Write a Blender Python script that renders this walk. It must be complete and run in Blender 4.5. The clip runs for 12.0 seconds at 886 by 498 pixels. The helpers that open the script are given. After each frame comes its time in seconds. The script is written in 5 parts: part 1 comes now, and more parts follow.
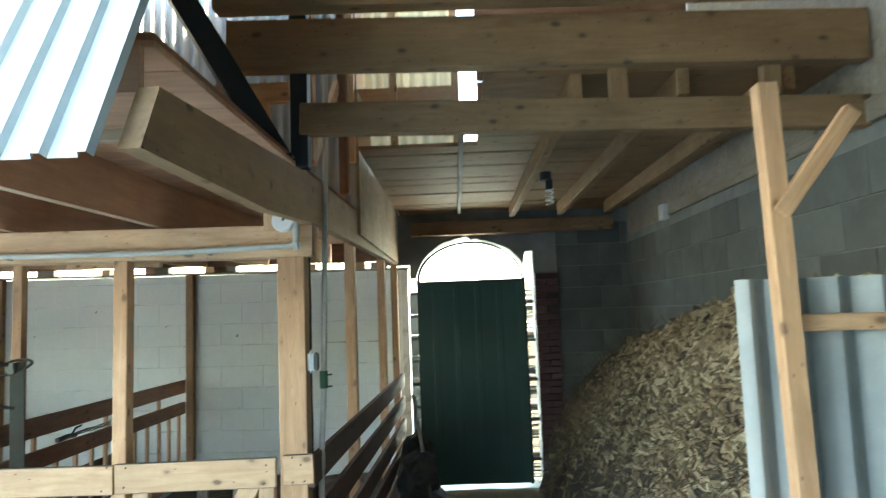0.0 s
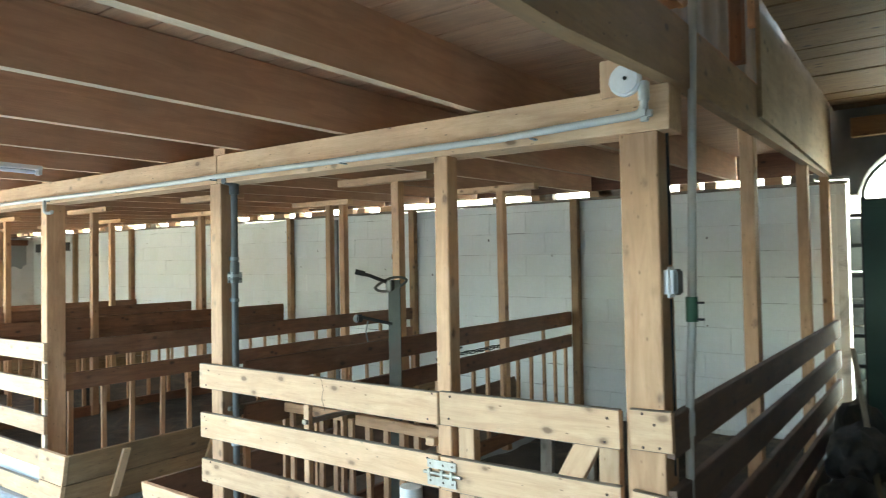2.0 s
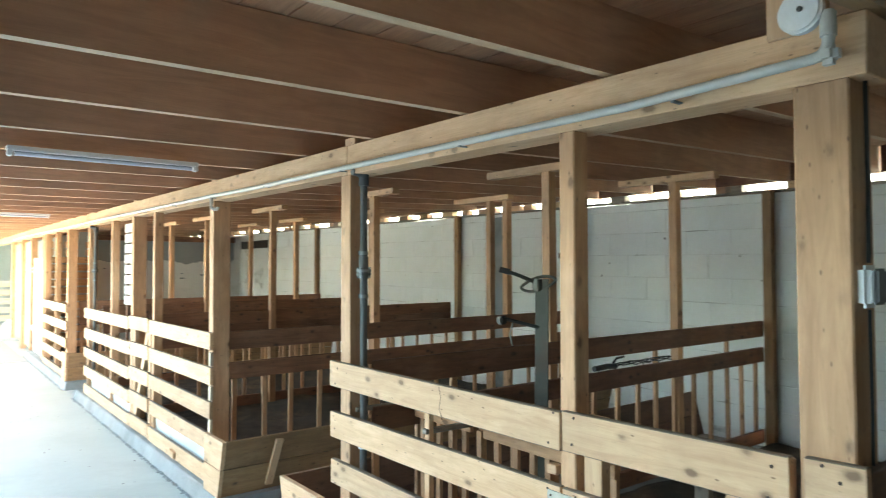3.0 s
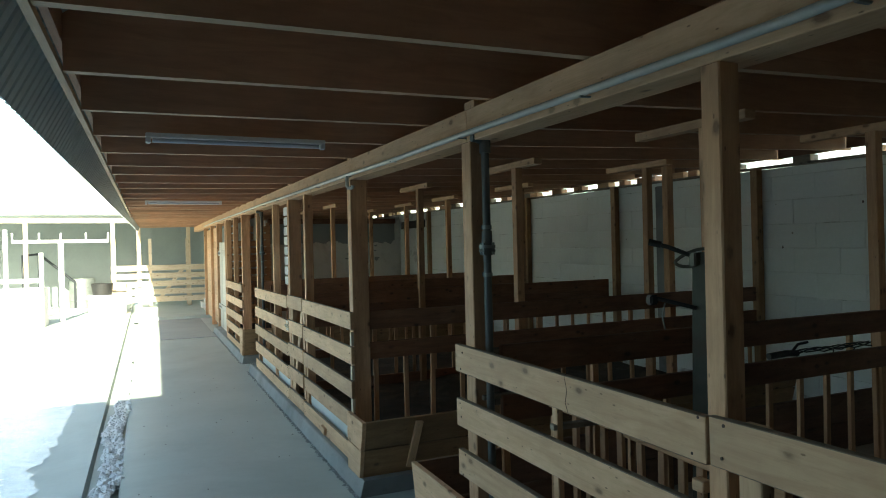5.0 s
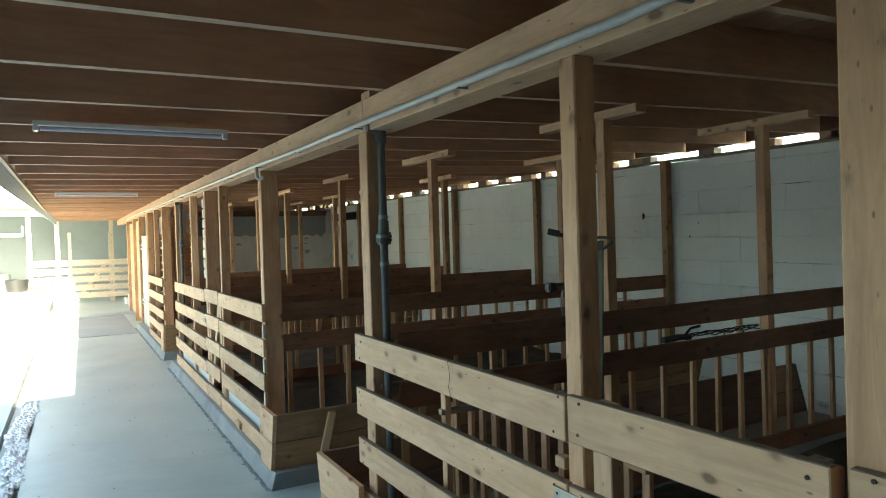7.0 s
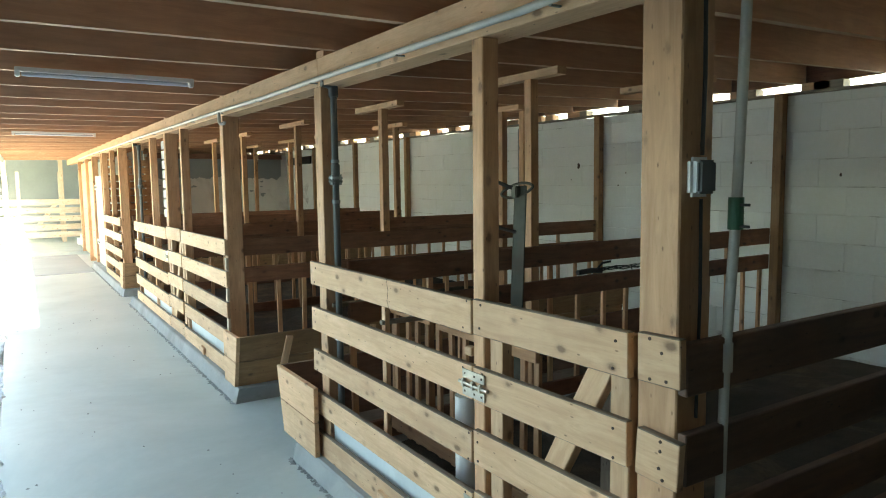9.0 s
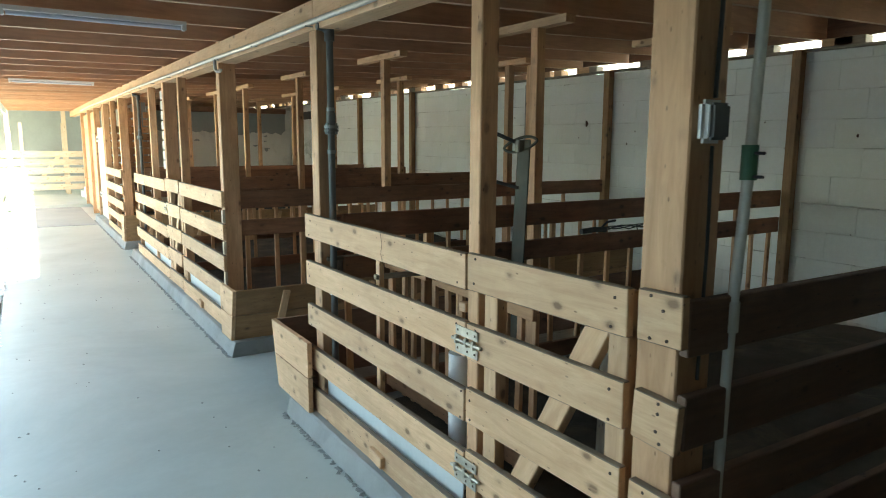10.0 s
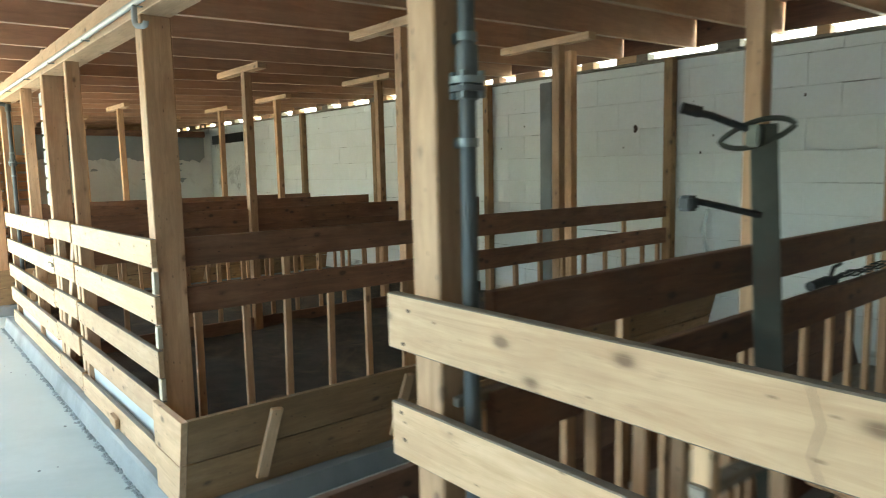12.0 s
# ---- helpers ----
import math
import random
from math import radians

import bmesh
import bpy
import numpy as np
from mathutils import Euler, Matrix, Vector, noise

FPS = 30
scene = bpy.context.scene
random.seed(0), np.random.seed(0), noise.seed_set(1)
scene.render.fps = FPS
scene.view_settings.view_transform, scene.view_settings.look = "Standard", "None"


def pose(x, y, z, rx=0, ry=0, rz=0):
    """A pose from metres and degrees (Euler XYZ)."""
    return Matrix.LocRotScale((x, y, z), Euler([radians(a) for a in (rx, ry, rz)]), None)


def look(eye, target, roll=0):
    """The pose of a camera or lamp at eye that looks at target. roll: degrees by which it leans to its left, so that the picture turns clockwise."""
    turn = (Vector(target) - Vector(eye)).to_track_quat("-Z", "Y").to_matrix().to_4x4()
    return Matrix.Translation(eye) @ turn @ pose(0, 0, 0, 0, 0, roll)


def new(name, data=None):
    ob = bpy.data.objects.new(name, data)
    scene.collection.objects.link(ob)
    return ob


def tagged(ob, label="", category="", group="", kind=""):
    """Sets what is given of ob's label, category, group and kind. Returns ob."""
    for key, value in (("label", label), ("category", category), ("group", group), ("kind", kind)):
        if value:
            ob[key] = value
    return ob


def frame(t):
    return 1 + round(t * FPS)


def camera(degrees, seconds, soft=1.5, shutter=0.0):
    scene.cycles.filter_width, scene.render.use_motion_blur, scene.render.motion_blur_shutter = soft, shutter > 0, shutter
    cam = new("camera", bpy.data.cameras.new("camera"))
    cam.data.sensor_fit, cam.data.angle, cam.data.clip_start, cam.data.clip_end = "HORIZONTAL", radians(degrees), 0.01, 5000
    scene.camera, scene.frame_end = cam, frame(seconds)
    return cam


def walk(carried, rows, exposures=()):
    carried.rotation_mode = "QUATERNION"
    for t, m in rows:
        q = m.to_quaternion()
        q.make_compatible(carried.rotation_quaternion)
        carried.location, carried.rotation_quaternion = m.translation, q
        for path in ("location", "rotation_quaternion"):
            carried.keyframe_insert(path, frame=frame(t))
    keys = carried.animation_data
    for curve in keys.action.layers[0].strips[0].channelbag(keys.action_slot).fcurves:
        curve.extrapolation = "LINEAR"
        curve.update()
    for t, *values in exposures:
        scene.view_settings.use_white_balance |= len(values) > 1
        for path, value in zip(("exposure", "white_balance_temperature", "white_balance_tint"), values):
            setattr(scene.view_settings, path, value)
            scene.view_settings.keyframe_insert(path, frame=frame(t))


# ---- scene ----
cam = camera(67.0, 12.0, 1.0, 0.3)
PATH = [
    (0, (-0.013, 0.048, 1.658), (-0.057, 2.039, 1.845), -2.1),
    (0.5, (-0.002, 0.333, 1.675), (-0.355, 2.301, 1.713), -2.9),
    (1, (0.027, 0.616, 1.653), (-0.799, 2.437, 1.685), -1.3),
    (1.5, (0.052, 0.77, 1.643), (-0.947, 2.503, 1.614), -1.6),
    (2, (-0.03, 0.903, 1.527), (-1.206, 2.52, 1.579), -1.0),
    (2.5, (-0.11, 1.085, 1.511), (-1.449, 2.57, 1.541), -2.0),
    (3, (-0.086, 1.301, 1.509), (-1.66, 2.533, 1.568), -0.1),
    (3.5, (-0.12, 1.416, 1.52), (-1.829, 2.452, 1.58), -0.9),
    (5.5, (-0.258, 1.643, 1.491), (-2.091, 2.443, 1.482), -1.2),
    (6, (-0.224, 1.679, 1.488), (-2.025, 2.547, 1.442), -1.4),
    (6.5, (-0.156, 1.717, 1.482), (-1.918, 2.661, 1.425), -0.9),
    (7, (-0.141, 1.751, 1.481), (-1.89, 2.72, 1.452), -1.7),
    (9, (0.33, 1.562, 1.458), (-1.347, 2.636, 1.269), -0.7),
    (9.5, (0.361, 1.62, 1.444), (-1.33, 2.661, 1.205), -0.5),
    (10, (0.267, 1.648, 1.418), (-1.408, 2.698, 1.112), 0.3),
    (10.5, (-0.099, 1.716, 1.412), (-1.688, 2.906, 1.165), 0.4),
    (11, (-0.543, 1.885, 1.355), (-2.04, 3.192, 1.131), -0.0),
    (11.5, (-1.11, 1.962, 1.327), (-2.626, 3.251, 1.123), 0.0),
    (12, (-1.733, 2.026, 1.328), (-3.265, 3.291, 1.104), -1.2),
]
EXPOSURES = [(0.0, 4.73, 7950, 2), (1.0, 4.73, 8050, 3), (2.0, 4.72, 8050, 4), (3.0, 4.49, 8050, 3), (3.7, 3.73, 7750, 1), (5.3, 2.08, 7450, -6), (5.6, 2.12, 7450, -6), (6.0, 2.54, 7550, -5), (6.5, 3.02, 7750, -3), (7.2, 3.3, 7850, -1), (9.0, 3.84, 8550, 1), (10.0, 3.75, 8550, 2), (10.5, 3.91, 8650, 3), (11.5, 4.16, 8550, 2), (12.0, 4.21, 8450, 0)]
walk(cam, [(t, look(eye, target, roll)) for t, eye, target, roll in PATH], EXPOSURES)
# ---- light ----
world = bpy.data.worlds.new("sky")
scene.world = world
world.use_nodes = True
wn = world.node_tree.nodes
sky = wn.new("ShaderNodeTexSky")
sky.sky_type = 'NISHITA'
sky.sun_disc = False
sky.sun_elevation = radians(30.4)
SUN_WAY = Vector((-1.69, 0.24, -1.0)).normalized()
sky.sun_rotation = math.atan2(-SUN_WAY.x, -SUN_WAY.y)
world.node_tree.links.new(sky.outputs[0], wn["Background"].inputs[0])
wn["Background"].inputs[1].default_value = 0.13
sun = new("sun", bpy.data.lights.new("sun", "SUN"))
sun.data.energy, sun.data.angle, sun.data.color = 5.0, radians(0.53), (1.0, 0.95, 0.87)
sun.matrix_world = look((20, -6, 20), Vector((20, -6, 20)) + SUN_WAY)


# ---- materials ----
class Mat:
    """A node material with short calls for its nodes."""

    def __init__(self, name, rough=0.6, metal=0.0):
        self.m = bpy.data.materials.new(name)
        self.m.use_nodes = True
        self.t = self.m.node_tree
        self.b = self.t.nodes["Principled BSDF"]
        self.b.inputs["Roughness"].default_value = rough
        self.b.inputs["Metallic"].default_value = metal

    def n(self, kind, **kw):
        node = self.t.nodes.new("ShaderNode" + kind)
        return node

    def put(self, value, socket):
        if hasattr(value, "is_linked"):
            self.t.links.new(value, socket)
        else:
            socket.default_value = value

    def coords(self, scale=(1, 1, 1), space="Object", scatter=True):
        tc = self.n("TexCoord")
        mp = self.n("Mapping")
        mp.inputs["Scale"].default_value = scale
        self.t.links.new(tc.outputs[space], mp.inputs["Vector"])
        if scatter:
            oi = self.n("ObjectInfo")
            cx = self.n("CombineXYZ")
            self.put(self.math("MULTIPLY", oi.outputs["Random"], 41.0), cx.inputs[0])
            self.put(self.math("MULTIPLY", oi.outputs["Random"], 17.0), cx.inputs[1])
            self.t.links.new(cx.outputs[0], mp.inputs["Location"])
        return mp.outputs[0]

    def rand(self):
        return self.n("ObjectInfo").outputs["Random"]

    def math(self, op, a, b=0.0, clamp=False):
        node = self.n("Math")
        node.operation, node.use_clamp = op, clamp
        self.put(a, node.inputs[0])
        self.put(b, node.inputs[1])
        return node.outputs[0]

    def noise(self, vec, scale, detail=4, rough=0.55, distort=0.0):
        node = self.n("TexNoise")
        self.t.links.new(vec, node.inputs["Vector"])
        node.inputs["Scale"].default_value = scale
        node.inputs["Detail"].default_value = detail
        node.inputs["Roughness"].default_value = rough
        node.inputs["Distortion"].default_value = distort
        return node.outputs["Fac"]

    def voronoi(self, vec, scale, feature="F1"):
        node = self.n("TexVoronoi")
        node.feature = feature
        self.t.links.new(vec, node.inputs["Vector"])
        node.inputs["Scale"].default_value = scale
        return node.outputs["Distance"]

    def ramp(self, fac, *stops):
        node = self.n("ValToRGB")
        el = node.color_ramp.elements
        while len(el) < len(stops):
            el.new(0.5)
        for e, (p, c) in zip(el, stops):
            e.position = p
            e.color = (*c, 1) if isinstance(c, tuple) else (c, c, c, 1)
        self.t.links.new(fac, node.inputs[0])
        return node.outputs[0]

    def mix(self, fac, a, b, blend="MIX"):
        node = self.n("Mix")
        node.data_type, node.blend_type = "RGBA", blend
        self.put(fac, node.inputs[0])
        self.put((*a, 1) if isinstance(a, tuple) else a, node.inputs[6])
        self.put((*b, 1) if isinstance(b, tuple) else b, node.inputs[7])
        return node.outputs[2]

    def bump(self, height, strength=0.3, distance=0.005):
        node = self.n("Bump")
        node.inputs["Strength"].default_value = strength
        node.inputs["Distance"].default_value = distance
        self.t.links.new(height, node.inputs["Height"])
        self.t.links.new(node.outputs[0], self.b.inputs["Normal"])

    def colour(self, c):
        self.put((*c, 1) if isinstance(c, tuple) else c, self.b.inputs["Base Color"])
        return self

    def rough(self, r):
        self.put(r, self.b.inputs["Roughness"])


def wood(name, light, dark, knot, rough=0.62, dirt=0.38, knots=True):
    m = Mat(name)
    v = m.coords((1.0, 9.0, 9.0))
    grain = m.noise(v, 3.0, 6, 0.6, 1.2)
    fine = m.noise(m.coords((2.0, 60.0, 60.0)), 3.0, 3, 0.6)
    c = m.ramp(grain, (0.30, dark), (0.62, light))
    c = m.mix(m.math("MULTIPLY", fine, 0.35), c, dark)
    blot = m.noise(m.coords((1, 1, 1)), 2.3, 5, 0.65)
    c = m.mix(m.ramp(blot, (0.45, 0.0), (0.75, dirt)), c, tuple(x * 0.45 for x in dark))
    if knots:
        kv = m.coords((7.0, 12.0, 12.0))
        wob = m.noise(kv, 4.0, 3)
        kd = m.math("ADD", m.voronoi(kv, 1.0), m.math("MULTIPLY", m.math("SUBTRACT", wob, 0.5), 0.14))
        c = m.mix(m.ramp(kd, (0.085, 0.8), (0.12, 0.5), (0.16, 0.16), (0.25, 0.0)), c, knot)
        speck = m.voronoi(m.coords((9.0, 22.0, 22.0)), 1.7)
        c = m.mix(m.ramp(speck, (0.06, 0.75), (0.12, 0.0)), c, knot)
        streak = m.noise(m.coords((0.8, 30.0, 30.0)), 2.0, 4, 0.7)
        c = m.mix(m.ramp(streak, (0.54, 0.0), (0.70, 0.55)), c, dark)
        worn = m.noise(m.coords((1.2, 5.0, 5.0)), 2.2, 6, 0.7)
        c = m.mix(m.ramp(worn, (0.52, 0.0), (0.70, 0.45)), c, tuple(min(0.8, x * 1.12 + 0.05) for x in light))
        rub = m.noise(m.coords((3.0, 14.0, 14.0)), 5.0, 5, 0.7)
        c = m.mix(m.ramp(rub, (0.60, 0.0), (0.74, 0.4)), c, tuple(x * 0.5 for x in dark))
    tone = m.math("ADD", m.math("MULTIPLY", m.rand(), 0.28), 0.82)
    hsv = m.n("HueSaturation")
    m.put(tone, hsv.inputs["Value"])
    m.put(c, hsv.inputs["Color"])
    m.colour(hsv.outputs[0])
    m.rough(m.math("ADD", m.math("MULTIPLY", grain, 0.25), rough - 0.1))
    m.bump(m.math("ADD", grain, fine), 0.35, 0.002)
    return m.m


def speckled(name, a, b, scale, rough, stain=None, bump=0.3, metal=0.0, dist=0.003, world_space=False, vary=0.0, spots=None):
    m = Mat(name, rough, metal)
    v = m.coords((1, 1, 1), scatter=not world_space)
    big = m.noise(v, scale, 6, 0.6)
    small = m.noise(v, scale * 18, 4, 0.65)
    c = m.mix(m.ramp(big, (0.32, 0.0), (0.68, 1.0)), a, b)
    c = m.mix(m.math("MULTIPLY", small, 0.3), c, tuple(x * 0.6 for x in a))
    if stain:
        s = m.noise(v, scale * 0.45, 8, 0.72, 0.6)
        c = m.mix(m.ramp(s, (0.52, 0.0), (0.66, 0.8)), c, stain)
    if spots:
        d = m.math("ADD", m.voronoi(v, 4.2), m.math("MULTIPLY", m.noise(v, 30.0, 3), 0.05))
        c = m.mix(m.ramp(d, (0.045, 0.8), (0.065, 0.0)), c, spots)
    if vary:
        hsv = m.n("HueSaturation")
        m.put(m.math("ADD", m.math("MULTIPLY", m.rand(), vary), 1 - vary / 2), hsv.inputs["Value"])
        m.put(c, hsv.inputs["Color"])
        c = hsv.outputs[0]
    m.colour(c)
    m.rough(m.math("ADD", m.math("MULTIPLY", big, 0.3), rough - 0.15))
    m.bump(small, bump, dist)
    return m.m


PINE = wood("pine", (0.70, 0.452, 0.27), (0.53, 0.308, 0.168), (0.13, 0.06, 0.025))
PINE_POST = wood("pine_post", (0.64, 0.378, 0.215), (0.45, 0.238, 0.12), (0.13, 0.06, 0.03))
BROWN = wood("brown_timber", (0.30, 0.145, 0.08), (0.18, 0.083, 0.045), (0.05, 0.03, 0.02), dirt=0.5)
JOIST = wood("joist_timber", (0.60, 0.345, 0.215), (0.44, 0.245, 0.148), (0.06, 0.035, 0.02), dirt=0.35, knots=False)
# paler joist timber: light on the undersides put into the colour
JOIST_EDGE_LIT = wood("joist_edge_lit", (0.66, 0.47, 0.31), (0.50, 0.34, 0.21), (0.06, 0.035, 0.02), dirt=0.3, knots=False)
DECK = wood("ceiling_boards", (0.64, 0.355, 0.215), (0.46, 0.24, 0.142), (0.06, 0.03, 0.02), dirt=0.4, knots=False)
PLY = wood("plywood", (0.46, 0.33, 0.20), (0.34, 0.23, 0.13), (0.12, 0.07, 0.04), dirt=0.6)
# stained brown, darkened further for the shade on trough side and passage fence
DARKBROWN = wood("dark_stained_shaded_boards", (0.21, 0.115, 0.072), (0.13, 0.07, 0.045), (0.03, 0.02, 0.015), dirt=0.5)
AGED = wood("aged_timber", (0.40, 0.235, 0.115), (0.27, 0.15, 0.072), (0.06, 0.035, 0.02), dirt=0.5)
PALE_PINE = wood("bleached_pine", (0.74, 0.61, 0.45), (0.60, 0.47, 0.33), (0.25, 0.16, 0.09), dirt=0.3)
LIMED = wood("limed_planks", (0.66, 0.62, 0.55), (0.52, 0.48, 0.42), (0.20, 0.16, 0.12), dirt=0.35)
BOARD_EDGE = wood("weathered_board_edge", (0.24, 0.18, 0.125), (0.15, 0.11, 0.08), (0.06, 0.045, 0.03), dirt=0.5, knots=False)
GREYWOOD = wood("grey_wood", (0.34, 0.29, 0.23), (0.22, 0.18, 0.14), (0.08, 0.06, 0.05), dirt=0.5)
FLOOR = speckled("screed", (0.47, 0.53, 0.505), (0.40, 0.46, 0.435), 0.9, 0.45, (0.33, 0.375, 0.36), 0.15, world_space=True)
PLINTH = speckled("plinth_concrete", (0.29, 0.305, 0.30), (0.21, 0.225, 0.222), 3.0, 0.75, (0.16, 0.17, 0.165), 0.4)
WHITEBLOCK = speckled("whitewashed_block", (0.89, 0.92, 0.89), (0.85, 0.88, 0.85), 2.2, 0.8, (0.77, 0.80, 0.75), 0.5, dist=0.003, vary=0.02, spots=(0.20, 0.17, 0.13))
WHITEJOINT = speckled("whitewashed_joint", (0.84, 0.86, 0.83), (0.78, 0.80, 0.76), 4.0, 0.9, (0.10, 0.08, 0.06), world_space=True)
GREYBLOCK = speckled("grey_block", (0.13, 0.14, 0.132), (0.095, 0.102, 0.097), 4.0, 0.9, (0.07, 0.073, 0.07), 0.6, dist=0.005, vary=0.45)
GREYJOINT = speckled("grey_joint", (0.25, 0.26, 0.25), (0.17, 0.175, 0.17), 6.0, 0.9)
BRICK = speckled("red_brick", (0.10, 0.045, 0.048), (0.075, 0.036, 0.038), 7.0, 0.85, (0.06, 0.04, 0.042), 0.5, vary=0.25)
RENDER_GREY = speckled("grey_render", (0.36, 0.39, 0.385), (0.31, 0.34, 0.335), 0.8, 0.85, (0.26, 0.28, 0.275), 0.3, world_space=True)
RENDER_WHITE = speckled("limewash", (0.82, 0.82, 0.78), (0.72, 0.72, 0.69), 2.0, 0.85, (0.50, 0.49, 0.45), 0.4)
GREEN = speckled("green_sheet", (0.025, 0.085, 0.07), (0.02, 0.07, 0.058), 1.5, 0.45, (0.03, 0.06, 0.05), 0.05)
ZINC = speckled("galvanised_sheet", (0.40, 0.41, 0.395), (0.32, 0.33, 0.32), 2.5, 0.62, (0.25, 0.265, 0.265), 0.1, metal=0.3)
PALE_SHEET = speckled("pale_roof_sheet", (0.60, 0.66, 0.66), (0.52, 0.58, 0.585), 2.0, 0.45, (0.45, 0.49, 0.49), 0.1)
STEEL = speckled("dull_steel", (0.30, 0.33, 0.32), (0.22, 0.25, 0.24), 6.0, 0.5, (0.16, 0.15, 0.13), 0.15, metal=0.6)
BOLT_ZINC = speckled("zinc_plated", (0.52, 0.49, 0.42), (0.40, 0.37, 0.31), 30.0, 0.5, None, 0.1, metal=0.9)
DARKSTEEL = speckled("dark_steel", (0.035, 0.042, 0.048), (0.025, 0.03, 0.035), 4.0, 0.45, None, 0.1, metal=0.3)
BLACK = speckled("black_plastic", (0.02, 0.02, 0.02), (0.03, 0.03, 0.03), 9.0, 0.5)
PVC = speckled("grey_pvc", (0.58, 0.575, 0.52), (0.50, 0.495, 0.45), 5.0, 0.48, (0.38, 0.37, 0.33), 0.05)
PVC_DARK = speckled("dark_pvc", (0.125, 0.13, 0.125), (0.095, 0.10, 0.095), 5.0, 0.5, (0.16, 0.15, 0.135), 0.05)
WHITE = speckled("white_plastic", (0.80, 0.80, 0.78), (0.74, 0.74, 0.72), 6.0, 0.4, (0.62, 0.62, 0.58), 0.05)
OLIVE = speckled("olive_steel", (0.105, 0.108, 0.086), (0.072, 0.075, 0.06), 6.0, 0.5, (0.10, 0.08, 0.06), 0.15, metal=0.4)
GREENPL = speckled("green_plastic", (0.03, 0.13, 0.07), (0.025, 0.10, 0.055), 9.0, 0.45)
TUBE = speckled("unlit_tube", (0.68, 0.70, 0.76), (0.62, 0.64, 0.70), 6.0, 0.35)
NAIL = speckled("rusty_nail", (0.06, 0.04, 0.03), (0.09, 0.05, 0.035), 40.0, 0.6, metal=0.5)
STRAW = speckled("straw", (0.42, 0.32, 0.15), (0.30, 0.21, 0.10), 14.0, 0.9, (0.16, 0.11, 0.06), 0.8)
DARKSTRAW = speckled("dark_straw", (0.15, 0.11, 0.06), (0.09, 0.07, 0.045), 14.0, 0.9, (0.05, 0.04, 0.03), 0.8)
LITTER = speckled("dark_litter", (0.085, 0.065, 0.045), (0.05, 0.04, 0.03), 6.0, 0.95, (0.16, 0.12, 0.07), 0.9, dist=0.012)
ICE = speckled("wet_gravel", (0.82, 0.86, 0.88), (0.66, 0.71, 0.75), 14.0, 0.3, (0.45, 0.49, 0.52), 0.6)
SACK = speckled("dark_sacking", (0.055, 0.05, 0.045), (0.035, 0.035, 0.035), 6.0, 0.8, (0.10, 0.085, 0.06), 0.7)
FILM = speckled("clear_film", (0.42, 0.43, 0.42), (0.22, 0.22, 0.22), 8.0, 0.2, None, 0.4)
YARDWHITE = speckled("white_paint", (0.80, 0.80, 0.78), (0.74, 0.74, 0.72), 1.5, 0.6, None, 0.1)


def chip_material():
    m = Mat("wood_chips", 0.85)
    geo = m.n("NewGeometry")
    r = geo.outputs["Random Per Island"]
    c = m.ramp(r, (0.0, (0.10, 0.065, 0.04)), (0.3, (0.22, 0.155, 0.09)), (0.65, (0.34, 0.25, 0.15)), (1.0, (0.52, 0.42, 0.28)))
    g = m.noise(m.coords((1, 1, 1), scatter=False), 90.0, 4)
    m.colour(m.mix(m.math("MULTIPLY", g, 0.4), c, (0.10, 0.07, 0.045)))
    m.bump(g, 0.4, 0.003)
    return m.m


CHIPS = chip_material()


def translucent_sheet():
    """Cream plastic roofing that lets daylight through."""
    m = Mat("translucent_sheet", 0.5)
    g = m.noise(m.coords((1, 1, 1), scatter=False), 3.0, 5)
    c = m.mix(g, (0.74, 0.70, 0.58), (0.58, 0.54, 0.43))
    m.colour(c)
    tr = m.n("BsdfTranslucent")
    m.t.links.new(c, tr.inputs[0])
    mx = m.n("MixShader")
    mx.inputs[0].default_value = 0.55
    m.t.links.new(m.b.outputs[0], mx.inputs[1])
    m.t.links.new(tr.outputs[0], mx.inputs[2])
    m.t.links.new(mx.outputs[0], m.t.nodes["Material Output"].inputs[0])
    return m.m


TRANSLUCENT = translucent_sheet()

# ---- building helpers ----
RNG = random.Random(7)
MESHES = {}


def thing(name, at, label, category, group="", kind=""):
    ob = new(name)
    ob.empty_display_size = 0.1
    ob.location = at
    return tagged(ob, label, category, group, kind)


def inverse_at(parent):
    m = Matrix.Identity(4)
    p = parent
    while p is not None:
        m = p.matrix_basis @ m
        p = p.parent
    return m.inverted()


def attach(ob, parent, world_pose, label=""):
    """Set ob at a pose of the world under a parent."""
    if parent is not None:
        ob.parent = parent
        ob.matrix_basis = inverse_at(parent) @ world_pose
    else:
        ob.matrix_basis = world_pose
    if label:
        ob["label"] = label
    return ob


def part(name, bm, material, parent, label="", world_pose=None, smooth=False):
    me = bpy.data.meshes.new(name)
    bm.to_mesh(me)
    bm.free()
    me.materials.append(material)
    if smooth:
        me.polygons.foreach_set("use_smooth", [True] * len(me.polygons))
        me.set_sharp_from_angle(angle=radians(40))
    return attach(new(name, me), parent, world_pose or Matrix.Identity(4), label)


